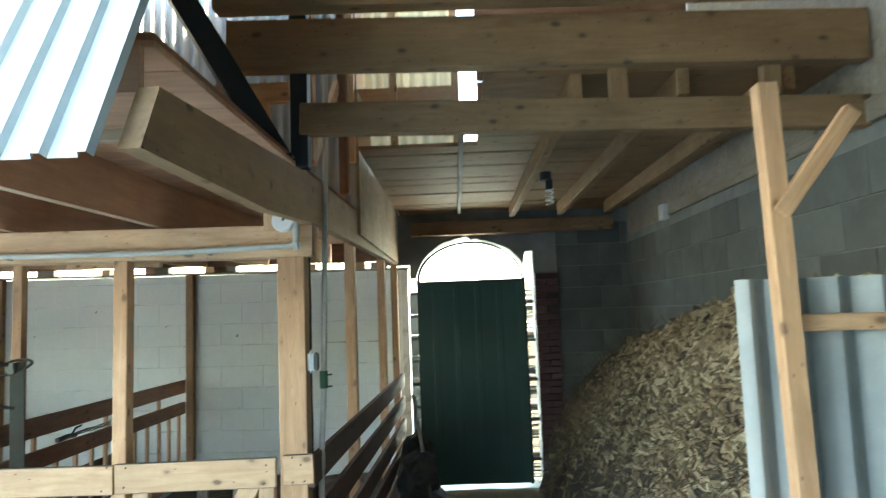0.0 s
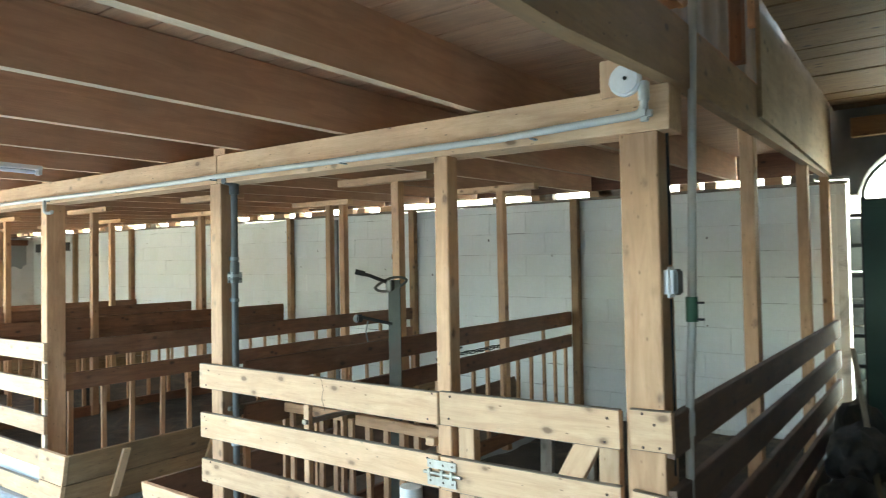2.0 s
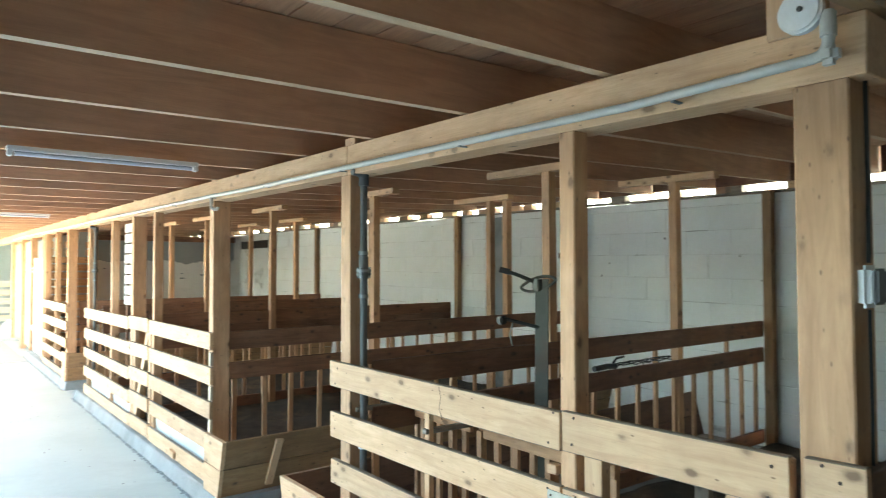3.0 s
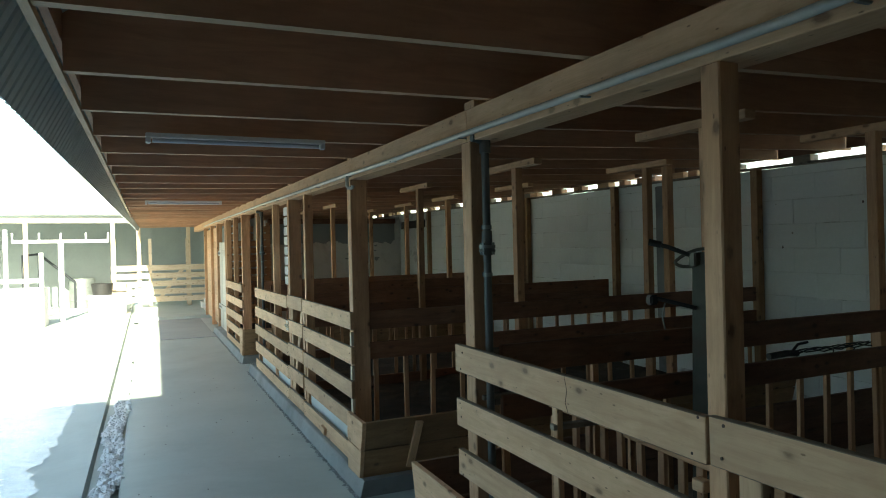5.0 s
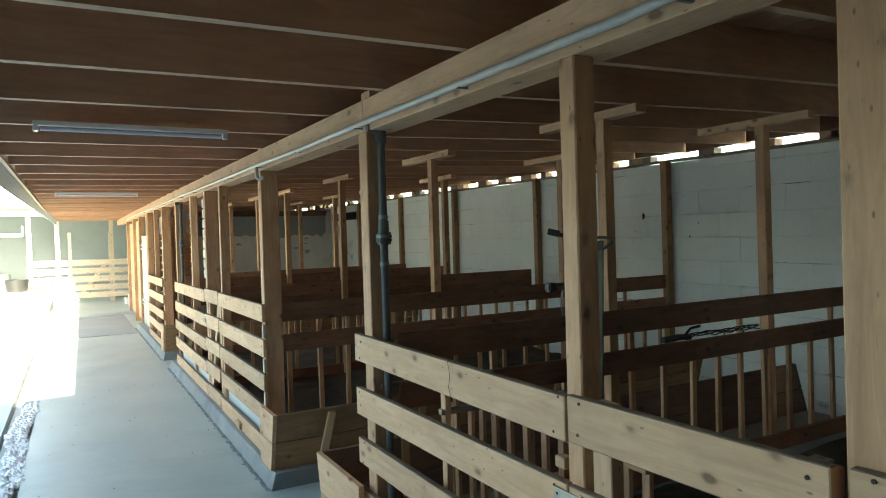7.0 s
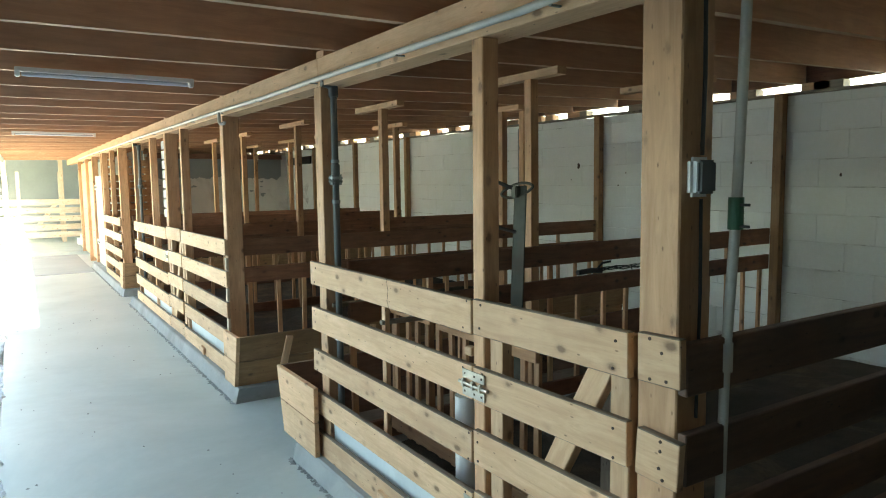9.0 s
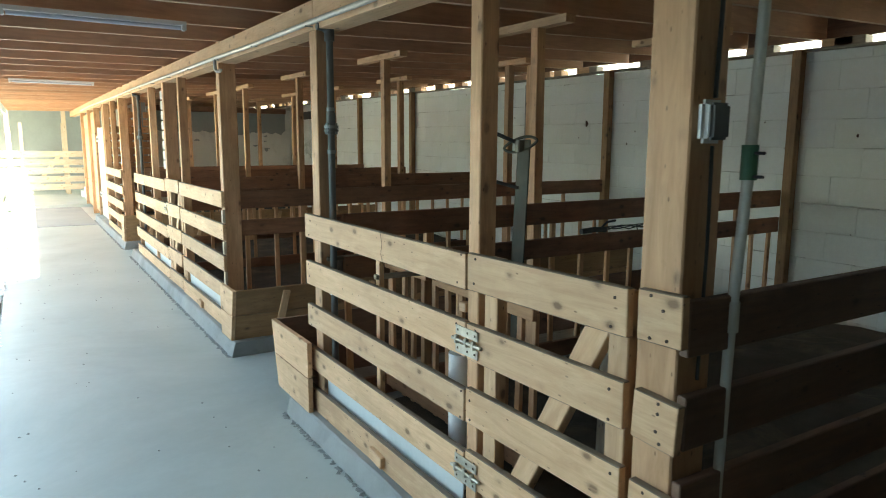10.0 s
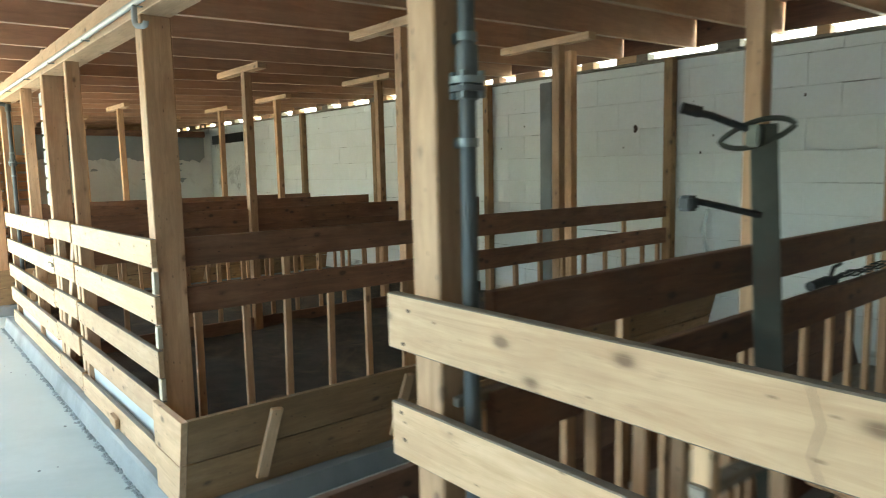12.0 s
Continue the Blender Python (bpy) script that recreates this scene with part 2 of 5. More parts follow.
def block_mesh(l, w, h, c, material, edge=None):
    """A box with chamfered edges, its length on local x, shared between alike pieces."""
    key = (round(l, 3), round(w, 3), round(h, 3), round(c, 4), material.name, edge.name if edge else "")
    if key in MESHES:
        return MESHES[key]
    hx, hy, hz = l / 2, w / 2, h / 2
    c = min(c, hx * 0.4, hy * 0.4, hz * 0.4)
    verts, idx = [], {}
    for sx in (-1, 1):
        for sy in (-1, 1):
            for sz in (-1, 1):
                for ax in range(3):
                    p = [sx * (hx - c), sy * (hy - c), sz * (hz - c)]
                    p[ax] = (sx * hx, sy * hy, sz * hz)[ax]
                    idx[sx, sy, sz, ax] = len(verts)
                    verts.append(p)
    faces = []
    for ax in range(3):
        u, v = [a for a in range(3) if a != ax]
        for s in (-1, 1):
            ring = []
            for su, sv in ((-1, -1), (1, -1), (1, 1), (-1, 1)):
                k = [0, 0, 0]
                k[ax], k[u], k[v] = s, su, sv
                ring.append(idx[(*k, ax)])
            faces.append(ring)
        for su in (-1, 1):
            for sv in (-1, 1):
                ends = []
                for s in (-1, 1):
                    k = [0, 0, 0]
                    k[ax], k[u], k[v] = s, su, sv
                    ends.append((idx[(*k, u)], idx[(*k, v)]))
                faces.append([ends[0][0], ends[1][0], ends[1][1], ends[0][1]])
    for sx in (-1, 1):
        for sy in (-1, 1):
            for sz in (-1, 1):
                faces.append([idx[sx, sy, sz, a] for a in range(3)])
    me = bpy.data.meshes.new("block")
    me.from_pydata(verts, [], faces)
    bm = bmesh.new()
    bm.from_mesh(me)
    bmesh.ops.recalc_face_normals(bm, faces=bm.faces)
    bm.to_mesh(me)
    bm.free()
    me.materials.append(material)
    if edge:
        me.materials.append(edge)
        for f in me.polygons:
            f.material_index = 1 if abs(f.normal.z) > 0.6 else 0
    MESHES[key] = me
    return me


def bar_pose(p0, p1, up=(0, 0, 1)):
    p0, p1 = Vector(p0), Vector(p1)
    x = (p1 - p0).normalized()
    u = Vector(up)
    if abs(x.dot(u)) > 0.95:
        u = Vector((0, 1, 0))
    y = u.cross(x).normalized()
    z = x.cross(y)
    m = Matrix((x, y, z)).transposed().to_4x4()
    m.translation = (p0 + p1) / 2
    return m, (p1 - p0).length


def timber(name, p0, p1, w, h, material, parent=None, label="", chamfer=0.003, jitter=0.0, up=(0, 0, 1), edge=None):
    """A sawn timber from p0 to p1 (its centre line), w across and h high."""
    m, l = bar_pose(p0, p1, up)
    if jitter:
        m = m @ pose(0, RNG.uniform(-1, 1) * 0.002, RNG.uniform(-1, 1) * 0.003, RNG.uniform(-1, 1) * jitter, RNG.uniform(-1, 1) * jitter * 0.5, RNG.uniform(-1, 1) * jitter * 0.4)
    if RNG.random() < 0.5:
        m = m @ pose(0, 0, 0, 180, 0, 0)
    return attach(new(name, block_mesh(l, w, h, chamfer, material, edge)), parent, m, label)


def rod(name, points, r, material, parent, label="", seg=12):
    """A round pipe along points."""
    cu = bpy.data.curves.new(name, "CURVE")
    cu.dimensions, cu.bevel_depth, cu.bevel_resolution, cu.use_fill_caps = "3D", r, 3, True
    sp = cu.splines.new("POLY")
    sp.points.add(len(points) - 1)
    for q, p in zip(sp.points, points):
        q.co = (*p, 1)
    tmp = bpy.data.objects.new("tmp", cu)
    me = bpy.data.meshes.new_from_object(tmp)
    bpy.data.objects.remove(tmp)
    bpy.data.curves.remove(cu)
    me.name = name
    me.materials.clear()
    me.materials.append(material)
    me.polygons.foreach_set("use_smooth", [True] * len(me.polygons))
    me.set_sharp_from_angle(angle=radians(50))
    return attach(new(name, me), parent, Matrix.Identity(4), label)


def bend(a, b, c, r, n=5):
    """Points round a corner b between a and c."""
    a, b, c = Vector(a), Vector(b), Vector(c)
    p, q = b + (a - b).normalized() * r, b + (c - b).normalized() * r
    return [p.lerp(b, t).lerp(b.lerp(q, t), t) for t in [i / n for i in range(n + 1)]]


def cylinder(r, depth, seg=20, r2=None):
    bm = bmesh.new()
    bmesh.ops.create_cone(bm, cap_ends=True, segments=seg, radius1=r, radius2=r if r2 is None else r2, depth=depth)
    return bm


def box_bm(x0, y0, z0, x1, y1, z1, bevel=0.0):
    bm = bmesh.new()
    bmesh.ops.create_cube(bm, size=1.0, matrix=Matrix.Translation(((x0 + x1) / 2, (y0 + y1) / 2, (z0 + z1) / 2)) @ Matrix.Diagonal((x1 - x0, y1 - y0, z1 - z0, 1)))
    if bevel:
        bmesh.ops.bevel(bm, geom=list(bm.edges), offset=bevel, segments=2, affect="EDGES")
    return bm


def structure(name, bm, material, label, category, smooth=False):
    return tagged(part(name, bm, material, None, "", None, smooth), label, category, "", "structure")


def corrugated(width, length, pitch=0.076, amp=0.009, trapezoid=False, thick=0.0012):
    """A corrugated sheet: ribs along local y, width on x, waves on z."""
    bm = bmesh.new()
    xs = []
    n = int(width / pitch)
    if trapezoid:
        for i in range(n):
            for f, h in ((0.0, 0), (0.62, 0), (0.70, 1), (0.88, 1), (0.96, 0)):
                xs.append(((i + f) * pitch, h * amp * 2))
    else:
        for i in range(n * 8 + 1):
            xs.append((i * pitch / 8, amp * math.sin(i * math.pi / 4)))
    rows = 5
    for side in (0, 1):
        grid = [[bm.verts.new((x, length * j / rows, z - side * thick)) for x, z in xs] for j in range(rows + 1)]
        for j in range(rows):
            for i in range(len(xs) - 1):
                f = (grid[j][i], grid[j][i + 1], grid[j + 1][i + 1], grid[j + 1][i])
                bm.faces.new(f if side == 0 else f[::-1])
    return bm

# ---- setting ----
def ground_sheet():
    """One concrete sheet with a drain channel along the aisle's edge."""
    bm = bmesh.new()
    prof = [(-150, 0.0), (-6, 0.0), (1.20, 0.0), (1.215, -0.06), (1.40, -0.06), (1.415, 0.0), (8, 0.0), (150, 0.0)]
    xs = [-150, -30, -20, -10, -5, 0, 5, 150]
    grid = [[bm.verts.new((x, y, z)) for y, z in prof] for x in xs]
    for i in range(len(xs) - 1):
        for j in range(len(prof) - 1):
            bm.faces.new((grid[i][j], grid[i + 1][j], grid[i + 1][j + 1], grid[i][j + 1]))
    return structure("ground", bm, FLOOR, "smooth grey concrete floor of aisle and yard with drain channel", "floor")


ground_sheet()

YB = 6.59          # inner face of the back wall
YF = 2.81         # face of the front boards
ENDX = -13.75


def slab_wall(name, x0, y0, z0, x1, y1, z1, material, label):
    return structure(name, box_bm(x0, y0, z0, x1, y1, z1), material, label, "wall")


bm = box_bm(-24.0, YB + 0.012, 0, -0.515, YB + 0.2, 2.078)
for v in bm.verts:
    if v.co.z > 1:
        v.co.z -= 0.010 * v.co.x
wall_n = structure("wall_north", bm, WHITEJOINT, "whitewashed concrete block wall behind the pens", "wall")


def gate_wall():
    """The block wall round the arched gateway."""
    bm = bmesh.new()
    y0, y1 = 6.43, 6.63
    xa, xb, spring, rise = -0.48, 0.70, 1.97, 0.36
    cols = [xa + (xb - xa) * i / 48 for i in range(49)]
    mid, half = 0.10, 0.50
    def arch(x):
        if x > 0.605:
            return 2.21
        rough = 0.004 + 0.03 * abs(noise.noise(Vector((x * 9, 0.3, 0)))) + (0.05 if x < 0.1 else 0.0) * (x + 0.48)
        return spring + rough + rise * math.sqrt(max(0.0, 1 - ((x - mid) / (half + 0.015)) ** 2))
    def prism(p):
        a = [bm.verts.new((x, y0, z)) for x, z in p]
        b = [bm.verts.new((x, y1, z)) for x, z in p]
        bm.faces.new(a)
        bm.faces.new(b[::-1])
        for i in range(len(p)):
            j = (i + 1) % len(p)
            bm.faces.new((a[i], b[i], b[j], a[j]))
    for a, b in zip(cols, cols[1:]):
        prism([(a, arch(a)), (b, arch(b)), (b, 3.3), (a, 3.3)])
    prism([(xb, 0), (1.8, 0), (1.8, 3.3), (xb, 3.3)])
    prism([(-0.70, 2.12), (xa, 2.12), (xa, 3.3), (-0.70, 3.3)])
    bmesh.ops.recalc_face_normals(bm, faces=bm.faces)
    return structure("wall_gate", bm, GREYJOINT, "grey concrete block wall round the arched gateway", "wall")


wall_g = gate_wall()
# its run south of the passage is unseen, added against low eastern sky
wall_e = slab_wall("wall_east", 1.612, -9.2, 0, 1.8, 6.43, 2.32, GREYJOINT, "bare grey concrete block wall beside the chip heap")
end_wall = slab_wall("wall_end", ENDX - 0.2, 3.75, 0, ENDX, YB, 2.13, RENDER_WHITE, "whitewashed end wall with bare grey render at the top")
bm = bmesh.new()
low = [(y, 1.66 + 0.09 * noise.noise(Vector((y * 1.9, 3, 0))) + 0.07 * noise.noise(Vector((y * 7, 1, 0))) + 0.03 * noise.noise(Vector((y * 23, 1, 0)))) for y in [3.78 + 2.68 * i / 90 for i in range(91)]]
for (ya, za), (yb, zb) in zip(low, low[1:]):
    vs = [bm.verts.new(p) for p in ((ENDX + 0.010, ya, za), (ENDX + 0.010, yb, zb), (ENDX + 0.010, yb, 2.06), (ENDX + 0.010, ya, 2.06))]
    bm.faces.new(vs)
    bm.faces.new([bm.verts.new(p) for p in ((ENDX, ya, za), (ENDX, yb, zb), (ENDX + 0.010, yb, zb), (ENDX + 0.010, ya, za))])
r = random.Random(4)
for k in range(11):
    y, z, s = r.uniform(3.9, 6.3), 1.62 - abs(r.gauss(0, 0.2)), r.uniform(0.015, 0.06)
    bm.faces.new([bm.verts.new((ENDX + 0.006, y + s * math.cos(a) * r.uniform(0.3, 1.8), z + 0.6 * s * math.sin(a) * r.uniform(0.5, 1.3))) for a in [i * 0.785 for i in range(8)]])
part("render_patch", bm, RENDER_GREY, end_wall, "bare grey render with a ragged flaking edge")
# unseen far side of the yard, added to close it and return light
slab_wall("wall_yard", -30, -9.2, 0, 6, -9.0, 2.6, RENDER_GREY, "plain grey unseen wall across the yard, added to bounce light")
slab_wall("wall_lean_to", -23.7, -9, 0, -23.5, 8, 2.9, RENDER_GREY, "grey rendered back wall of the lean-to")

# roof over the pens
RISE = 0.010      # the roof climbs slowly along the pens


def under(y, x=0.0):
    """Underside of the joists."""
    return 2.052 - RISE * x + (y - 2.9) * (0.03 if y > 2.9 else 0.012)


def climb(bm):
    """Let a mesh of the roof rise along the pens."""
    for v in bm.verts:
        v.co.z -= RISE * v.co.x
    return bm



def ceiling_deck():
    bm = bmesh.new()
    ys = [1.40, 2.9, 6.80]
    for a, b in zip(ys, ys[1:]):
        n = int((b - a) / 0.14)
        for i in range(n):
            y0, y1 = a + (b - a) * i / n + 0.003, a + (b - a) * (i + 1) / n - 0.003
            for z0, z1, yy0, yy1 in ((0.198, 0.215, y0, y1),):
                vs = [bm.verts.new((x, y, under(y, x) + z)) for x in (-20.3, -0.64) for y in (yy0, yy1) for z in (z0, z1)]
                for f in ((0, 1, 3, 2), (4, 6, 7, 5), (0, 4, 5, 1), (2, 3, 7, 6), (0, 2, 6, 4), (1, 5, 7, 3)):
                    bm.faces.new([vs[k] for k in f])
    # closed top
    vs = [bm.verts.new((x, y, under(y, x) + 0.23)) for x in (-20.3, -0.64) for y in ys]
    bm.faces.new((vs[0], vs[3], vs[4], vs[1]))
    bm.faces.new((vs[1], vs[4], vs[5], vs[2]))
    bmesh.ops.recalc_face_normals(bm, faces=bm.faces)
    return structure("ceiling", bm, DECK, "dark brown boarded ceiling over the pens and aisle", "ceiling")


ceiling_deck()


def joist_mesh(w=0.036, d=0.197):
    bm = bmesh.new()
    st = [(1.385, 0.17), (1.42, d), (2.9, d), (6.76, d)]
    rings = []
    for y, high in st:
        z = under(y)
        rings.append([bm.verts.new((x, y, zz)) for x, zz in ((-w / 2, z), (w / 2, z), (w / 2, z + high), (-w / 2, z + high))])
    for a, b in zip(rings, rings[1:]):
        for i in range(4):
            j = (i + 1) % 4
            bm.faces.new((a[i], a[j], b[j], b[i]))
    bm.faces.new(rings[0][::-1])
    bm.faces.new(rings[-1])
    bmesh.ops.recalc_face_normals(bm, faces=bm.faces)
    # undersides take the paler timber, as if lit from below
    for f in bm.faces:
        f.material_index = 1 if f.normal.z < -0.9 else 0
    # turn the grain along the timber
    bm.transform(pose(0, 0, 0, 0, 0, -90))
    return bm


joists = thing("roof_frame", (-9, 2.8, 2.12), "brown sawn timber joists carrying the ceiling", "roof frame", kind="structure")
JX = [-1.30 - 0.627 * i for i in range(31)]
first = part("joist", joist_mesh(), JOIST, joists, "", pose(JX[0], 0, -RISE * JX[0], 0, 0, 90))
first.data.materials.append(JOIST_EDGE_LIT)
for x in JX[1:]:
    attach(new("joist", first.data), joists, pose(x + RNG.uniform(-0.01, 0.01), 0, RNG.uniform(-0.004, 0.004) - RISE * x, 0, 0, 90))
# the wide board that closes the roof's end
bm = bmesh.new()
for f in [((1.265, 1.985), (2.1, 1.995), (2.9, 2.05), (6.42, 2.12), (6.42, 2.33), (2.83, 2.24), (1.345, 2.13))]:
    a = [bm.verts.new((-0.645, y, z)) for y, z in f]
    b = [bm.verts.new((-0.60, y, z)) for y, z in f]
    bm.faces.new(a)
    bm.faces.new(b[::-1])
    for i in range(len(f)):
        j = (i + 1) % len(f)
        bm.faces.new((a[i], b[i], b[j], a[j]))
bmesh.ops.recalc_face_normals(bm, faces=bm.faces)
bm.transform(pose(0, 0, 0, 0, 0, -90))
part("barge_board", bm, AGED, joists, "wide dark brown board at the roof's end", pose(0, 0, 0, 0, 0, 90))
# eave roof sheet at about forty degrees
eave = part("roof_sheet", corrugated(19.6, 1.15, 0.085, 0.0075, True), PALE_SHEET, None, "", pose(-0.6, 1.20, 1.955, 0, 0.57, -0.6) @ pose(-19.6, 0, 0, 63, 0, 0))
tagged(eave, "pale ribbed metal roof sheet ending above the aisle", "roof", "", "structure")
part("fascia", climb(box_bm(-20.2, 1.36, 2.12, -0.65, 1.383, 2.22)), DECK, eave, "dark brown eaves board")
part("edge_batten", climb(box_bm(-20.2, 1.362, 2.022, -0.65, 1.384, 2.046)), JOIST_EDGE_LIT, eave, "thin pale batten along the joist ends")

back = part("roof_sheet", corrugated(19.6, 2.95, 0.2, 0.018, True), PALE_SHEET, None, "", pose(-20.2, 7.03, 2.57, 0, 0.57, 0) @ pose(0, 0, 0, 145, 0, 0))
tagged(back, "pale ribbed metal roof sheet on the back slope", "roof", "", "structure")
upper = part("roof_sheet", corrugated(19.6, 2.75, 0.2, 0.018, True), PALE_SHEET, None, "", pose(-20.2, 1.70, 3.16, 0, 0.57, 0) @ pose(0, 0, 0, 21, 0, 0))
tagged(upper, "pale ribbed metal roof sheet on the upper slope", "roof", "", "structure")
# blocking between the joists on the back wall, leaving slits of daylight
blocking = thing("wall_plate_blocking", (-9, 6.6, 2.1), "rough board pieces closing the roof above the back wall", "boarding", kind="structure")
plate_x = -0.50
while plate_x > -20:
    w = RNG.uniform(0.9, 1.6)
    timber("plate", (plate_x, 6.62, 2.092 - RISE * plate_x), (plate_x - w + 0.004, 6.62, 2.092 - RISE * (plate_x - w) + RNG.uniform(-0.004, 0.006)), 0.09, 0.02, GREYWOOD, blocking)
    plate_x -= w
for x in [-0.47, -0.673] + JX:
    timber("closer", (x - 0.025, 6.69, 2.274 - RISE * x), (x - (0.602 if x < -0.6 else 0.17), 6.69, 2.274 - RISE * x + RNG.uniform(-0.012, 0.012)), 0.03, 0.20, BROWN, blocking)
    for k in range(2):
        if RNG.random() < 0.85:
            a = x - 0.04 - 0.40 * RNG.random()
            l = RNG.uniform(0.07, 0.22)
            timber("chock", (a, 6.66, 2.133 - RISE * a), (a - l, 6.66, 2.133 - RISE * a), 0.10, 0.062, RNG.choice((JOIST, PINE, GREYWOOD)), blocking)
# the taller roof over the passage, with unseen walls added to block light
# added high wall that keeps eastern sun and sky out
slab_wall("wall_east_upper", 1.62, -9.2, 2.32, 1.8, 6.63, 4.22, GREYWOOD, "plain unseen wall above the block wall, added to block sun and sky")
# unseen wall behind the camera's start, added to darken the passage
slab_wall("wall_south", -0.72, -1.3, 0, 1.612, -1.15, 4.22, GREYBLOCK, "plain unseen wall added to cut southern light in the passage")
# added out of view so that post sides facing +x stay darker
slab_wall("wall_yard_side", -0.72, -9.0, 0, -0.56, -1.3, 4.6, GREYBLOCK, "plain unseen wall added to block south-east sky from the pens")
gable = thing("loft_gable", (-0.3, 4.52, 2.9), "pale ribbed sheets on pine battens closing the loft", "wall", kind="structure")
part("sheet", corrugated(0.65, 1.43, 0.076, 0.008), TRANSLUCENT, gable, "", pose(-0.62, 4.52, 2.79, 90, 0, 0))
for z in (3.14, 3.60, 3.95):
    timber("batten", (-0.72, 4.49, z), (0.03, 4.49, z), 0.035, 0.10, PINE, gable)
for x in (-0.70, -0.41, 0.01):
    timber("stud", (x, 4.46, 2.68), (x, 4.46, 4.2), 0.05, 0.04, PINE, gable, up=(0, 1, 0))
for i in range(8):
    timber("board", (0.16, 4.50, 2.74 + i * 0.19), (1.61, 4.50, 2.74 + i * 0.19), 0.02, 0.185, BROWN, gable, "dark brown board", jitter=0.3)
# two added walls above the view, keeping sky light off the cross beams
slab_wall("wall_west_upper", -0.72, -1.15, 2.3, -0.66, 1.1, 4.22, GREYWOOD, "plain unseen wall high on the passage's yard side, added to block sky light")
slab_wall("wall_west_upper", -0.72, 1.1, 3.05, -0.66, 2.62, 4.22, GREYWOOD, "plain unseen wall high on the passage's yard side, added to block sky light")
slab = structure("roof_passage", box_bm(-0.72, -2.6, 4.22, 1.9, 4.62, 4.30), ZINC, "metal roof high over the passage", "roof")

# passage ceiling: boards on rafters behind the cross beams
bm = bmesh.new()
y = 3.81
while y < 6.3:
    w = RNG.uniform(0.16, 0.21)
    bmesh.ops.create_cube(bm, size=1, matrix=Matrix.Translation((0.52, y + w / 2, 2.61 + RNG.uniform(-0.004, 0.004))) @ Matrix.Diagonal((2.16, w - RNG.uniform(0.004, 0.012), 0.022, 1)))
    y += w
bmesh.ops.create_cube(bm, size=1, matrix=Matrix.Translation((0.52, 5.52, 2.66)) @ Matrix.Diagonal((2.16, 1.8, 0.01, 1)))
# the boards reach further forward over the rafters
for k in range(2):
    bmesh.ops.create_cube(bm, size=1, matrix=Matrix.Translation((0.86, 3.54 + 0.18 * k, 2.612)) @ Matrix.Diagonal((1.48, 0.172, 0.022, 1)))
bmesh.ops.create_cube(bm, size=1, matrix=Matrix.Translation((0.86, 3.07, 2.612)) @ Matrix.Diagonal((1.48, 0.72, 0.022, 1)))
structure("ceiling_passage", bm, AGED, "weathered boards laid across the passage rafters", "ceiling")
frame_p = thing("passage_frame", (0.5, 2.65, 2.3), "sawn pine cross beams and rafters over the passage", "roof frame", kind="structure")
timber("beam", (-0.62, 2.65, 2.441), (1.61, 2.65, 2.378), 0.06, 0.126, AGED, frame_p)
timber("beam", (-0.9, 2.62, 2.738), (1.61, 2.62, 2.672), 0.07, 0.205, AGED, frame_p)
timber("beam", (-0.9, 2.48, 2.885), (1.61, 2.48, 2.845), 0.08, 0.13, AGED, frame_p)
for x in (0.65, 1.25):
    timber("stud", (x, 2.66, 2.46), (x, 2.66, 2.60), 0.07, 0.05, AGED, frame_p)
for x in (0.49, 0.92, 1.34):
    timber("rafter", (x, 2.69, 2.545), (x, 6.05, 2.545), 0.05, 0.105, AGED, frame_p)
timber("wall_plate", (-0.45, 6.34, 2.44), (1.45, 6.34, 2.44), 0.08, 0.13, AGED, frame_p)
timber("batten", (0.03, 3.3, 2.60), (0.01, 6.05, 2.55), 0.03, 0.035, GREYWOOD, frame_p)
# steel post and brace over the passage's corner
timber("steel_post", (-0.625, 2.67, 2.25), (-0.625, 2.67, 4.2), 0.07, 0.07, DARKSTEEL, frame_p, "dark steel post")
timber("steel_brace", (-0.68, 2.58, 2.25), (-1.12, 2.45, 3.05), 0.09, 0.09, DARKSTEEL, frame_p, "dark steel diagonal brace")
# boarding above the side fence
bm = box_bm(-0.598, 3.95, 2.13, -0.58, 6.40, 3.0)
bm.transform(pose(0, 0, 0, 0, 0, -90))
side_ply = tagged(part("loft_board", bm, PLY, None, "", pose(0, 0, 0, 0, 0, 90)), "stained plywood sheet closing the loft's side", "wall board", "", "structure")
loft = thing("loft_frame", (-0.66, 3.5, 2.4), "pine studs and brace in the open side of the loft", "roof frame", kind="structure")
timber("stud", (-0.68, 3.08, 2.36), (-0.68, 3.08, 3.6), 0.05, 0.08, PINE_POST, loft)
timber("stud", (-0.66, 3.90, 2.36), (-0.66, 3.90, 3.6), 0.05, 0.08, BROWN, loft)
timber("brace", (-0.69, 3.20, 2.42), (-0.69, 3.86, 3.0), 0.03, 0.07, PINE, loft)
timber("beam", (-2.4, 3.3, 2.78), (-0.7, 3.3, 2.78), 0.05, 0.10, PINE, loft)
for x in (-2.1, -1.5, -0.95):
    timber("stud", (x, 3.3, 2.40), (x, 3.3, 2.73), 0.05, 0.05, PINE, loft)
loft_sheet = part("loft_sheet", corrugated(2.76, 2.2, 0.076, 0.009), ZINC, None, "", pose(-3.4, 4.5, 2.36, 90, 0, 0) @ Matrix.Identity(4))
tagged(loft_sheet, "galvanised corrugated sheet inside the loft", "wall sheet", "", "structure")

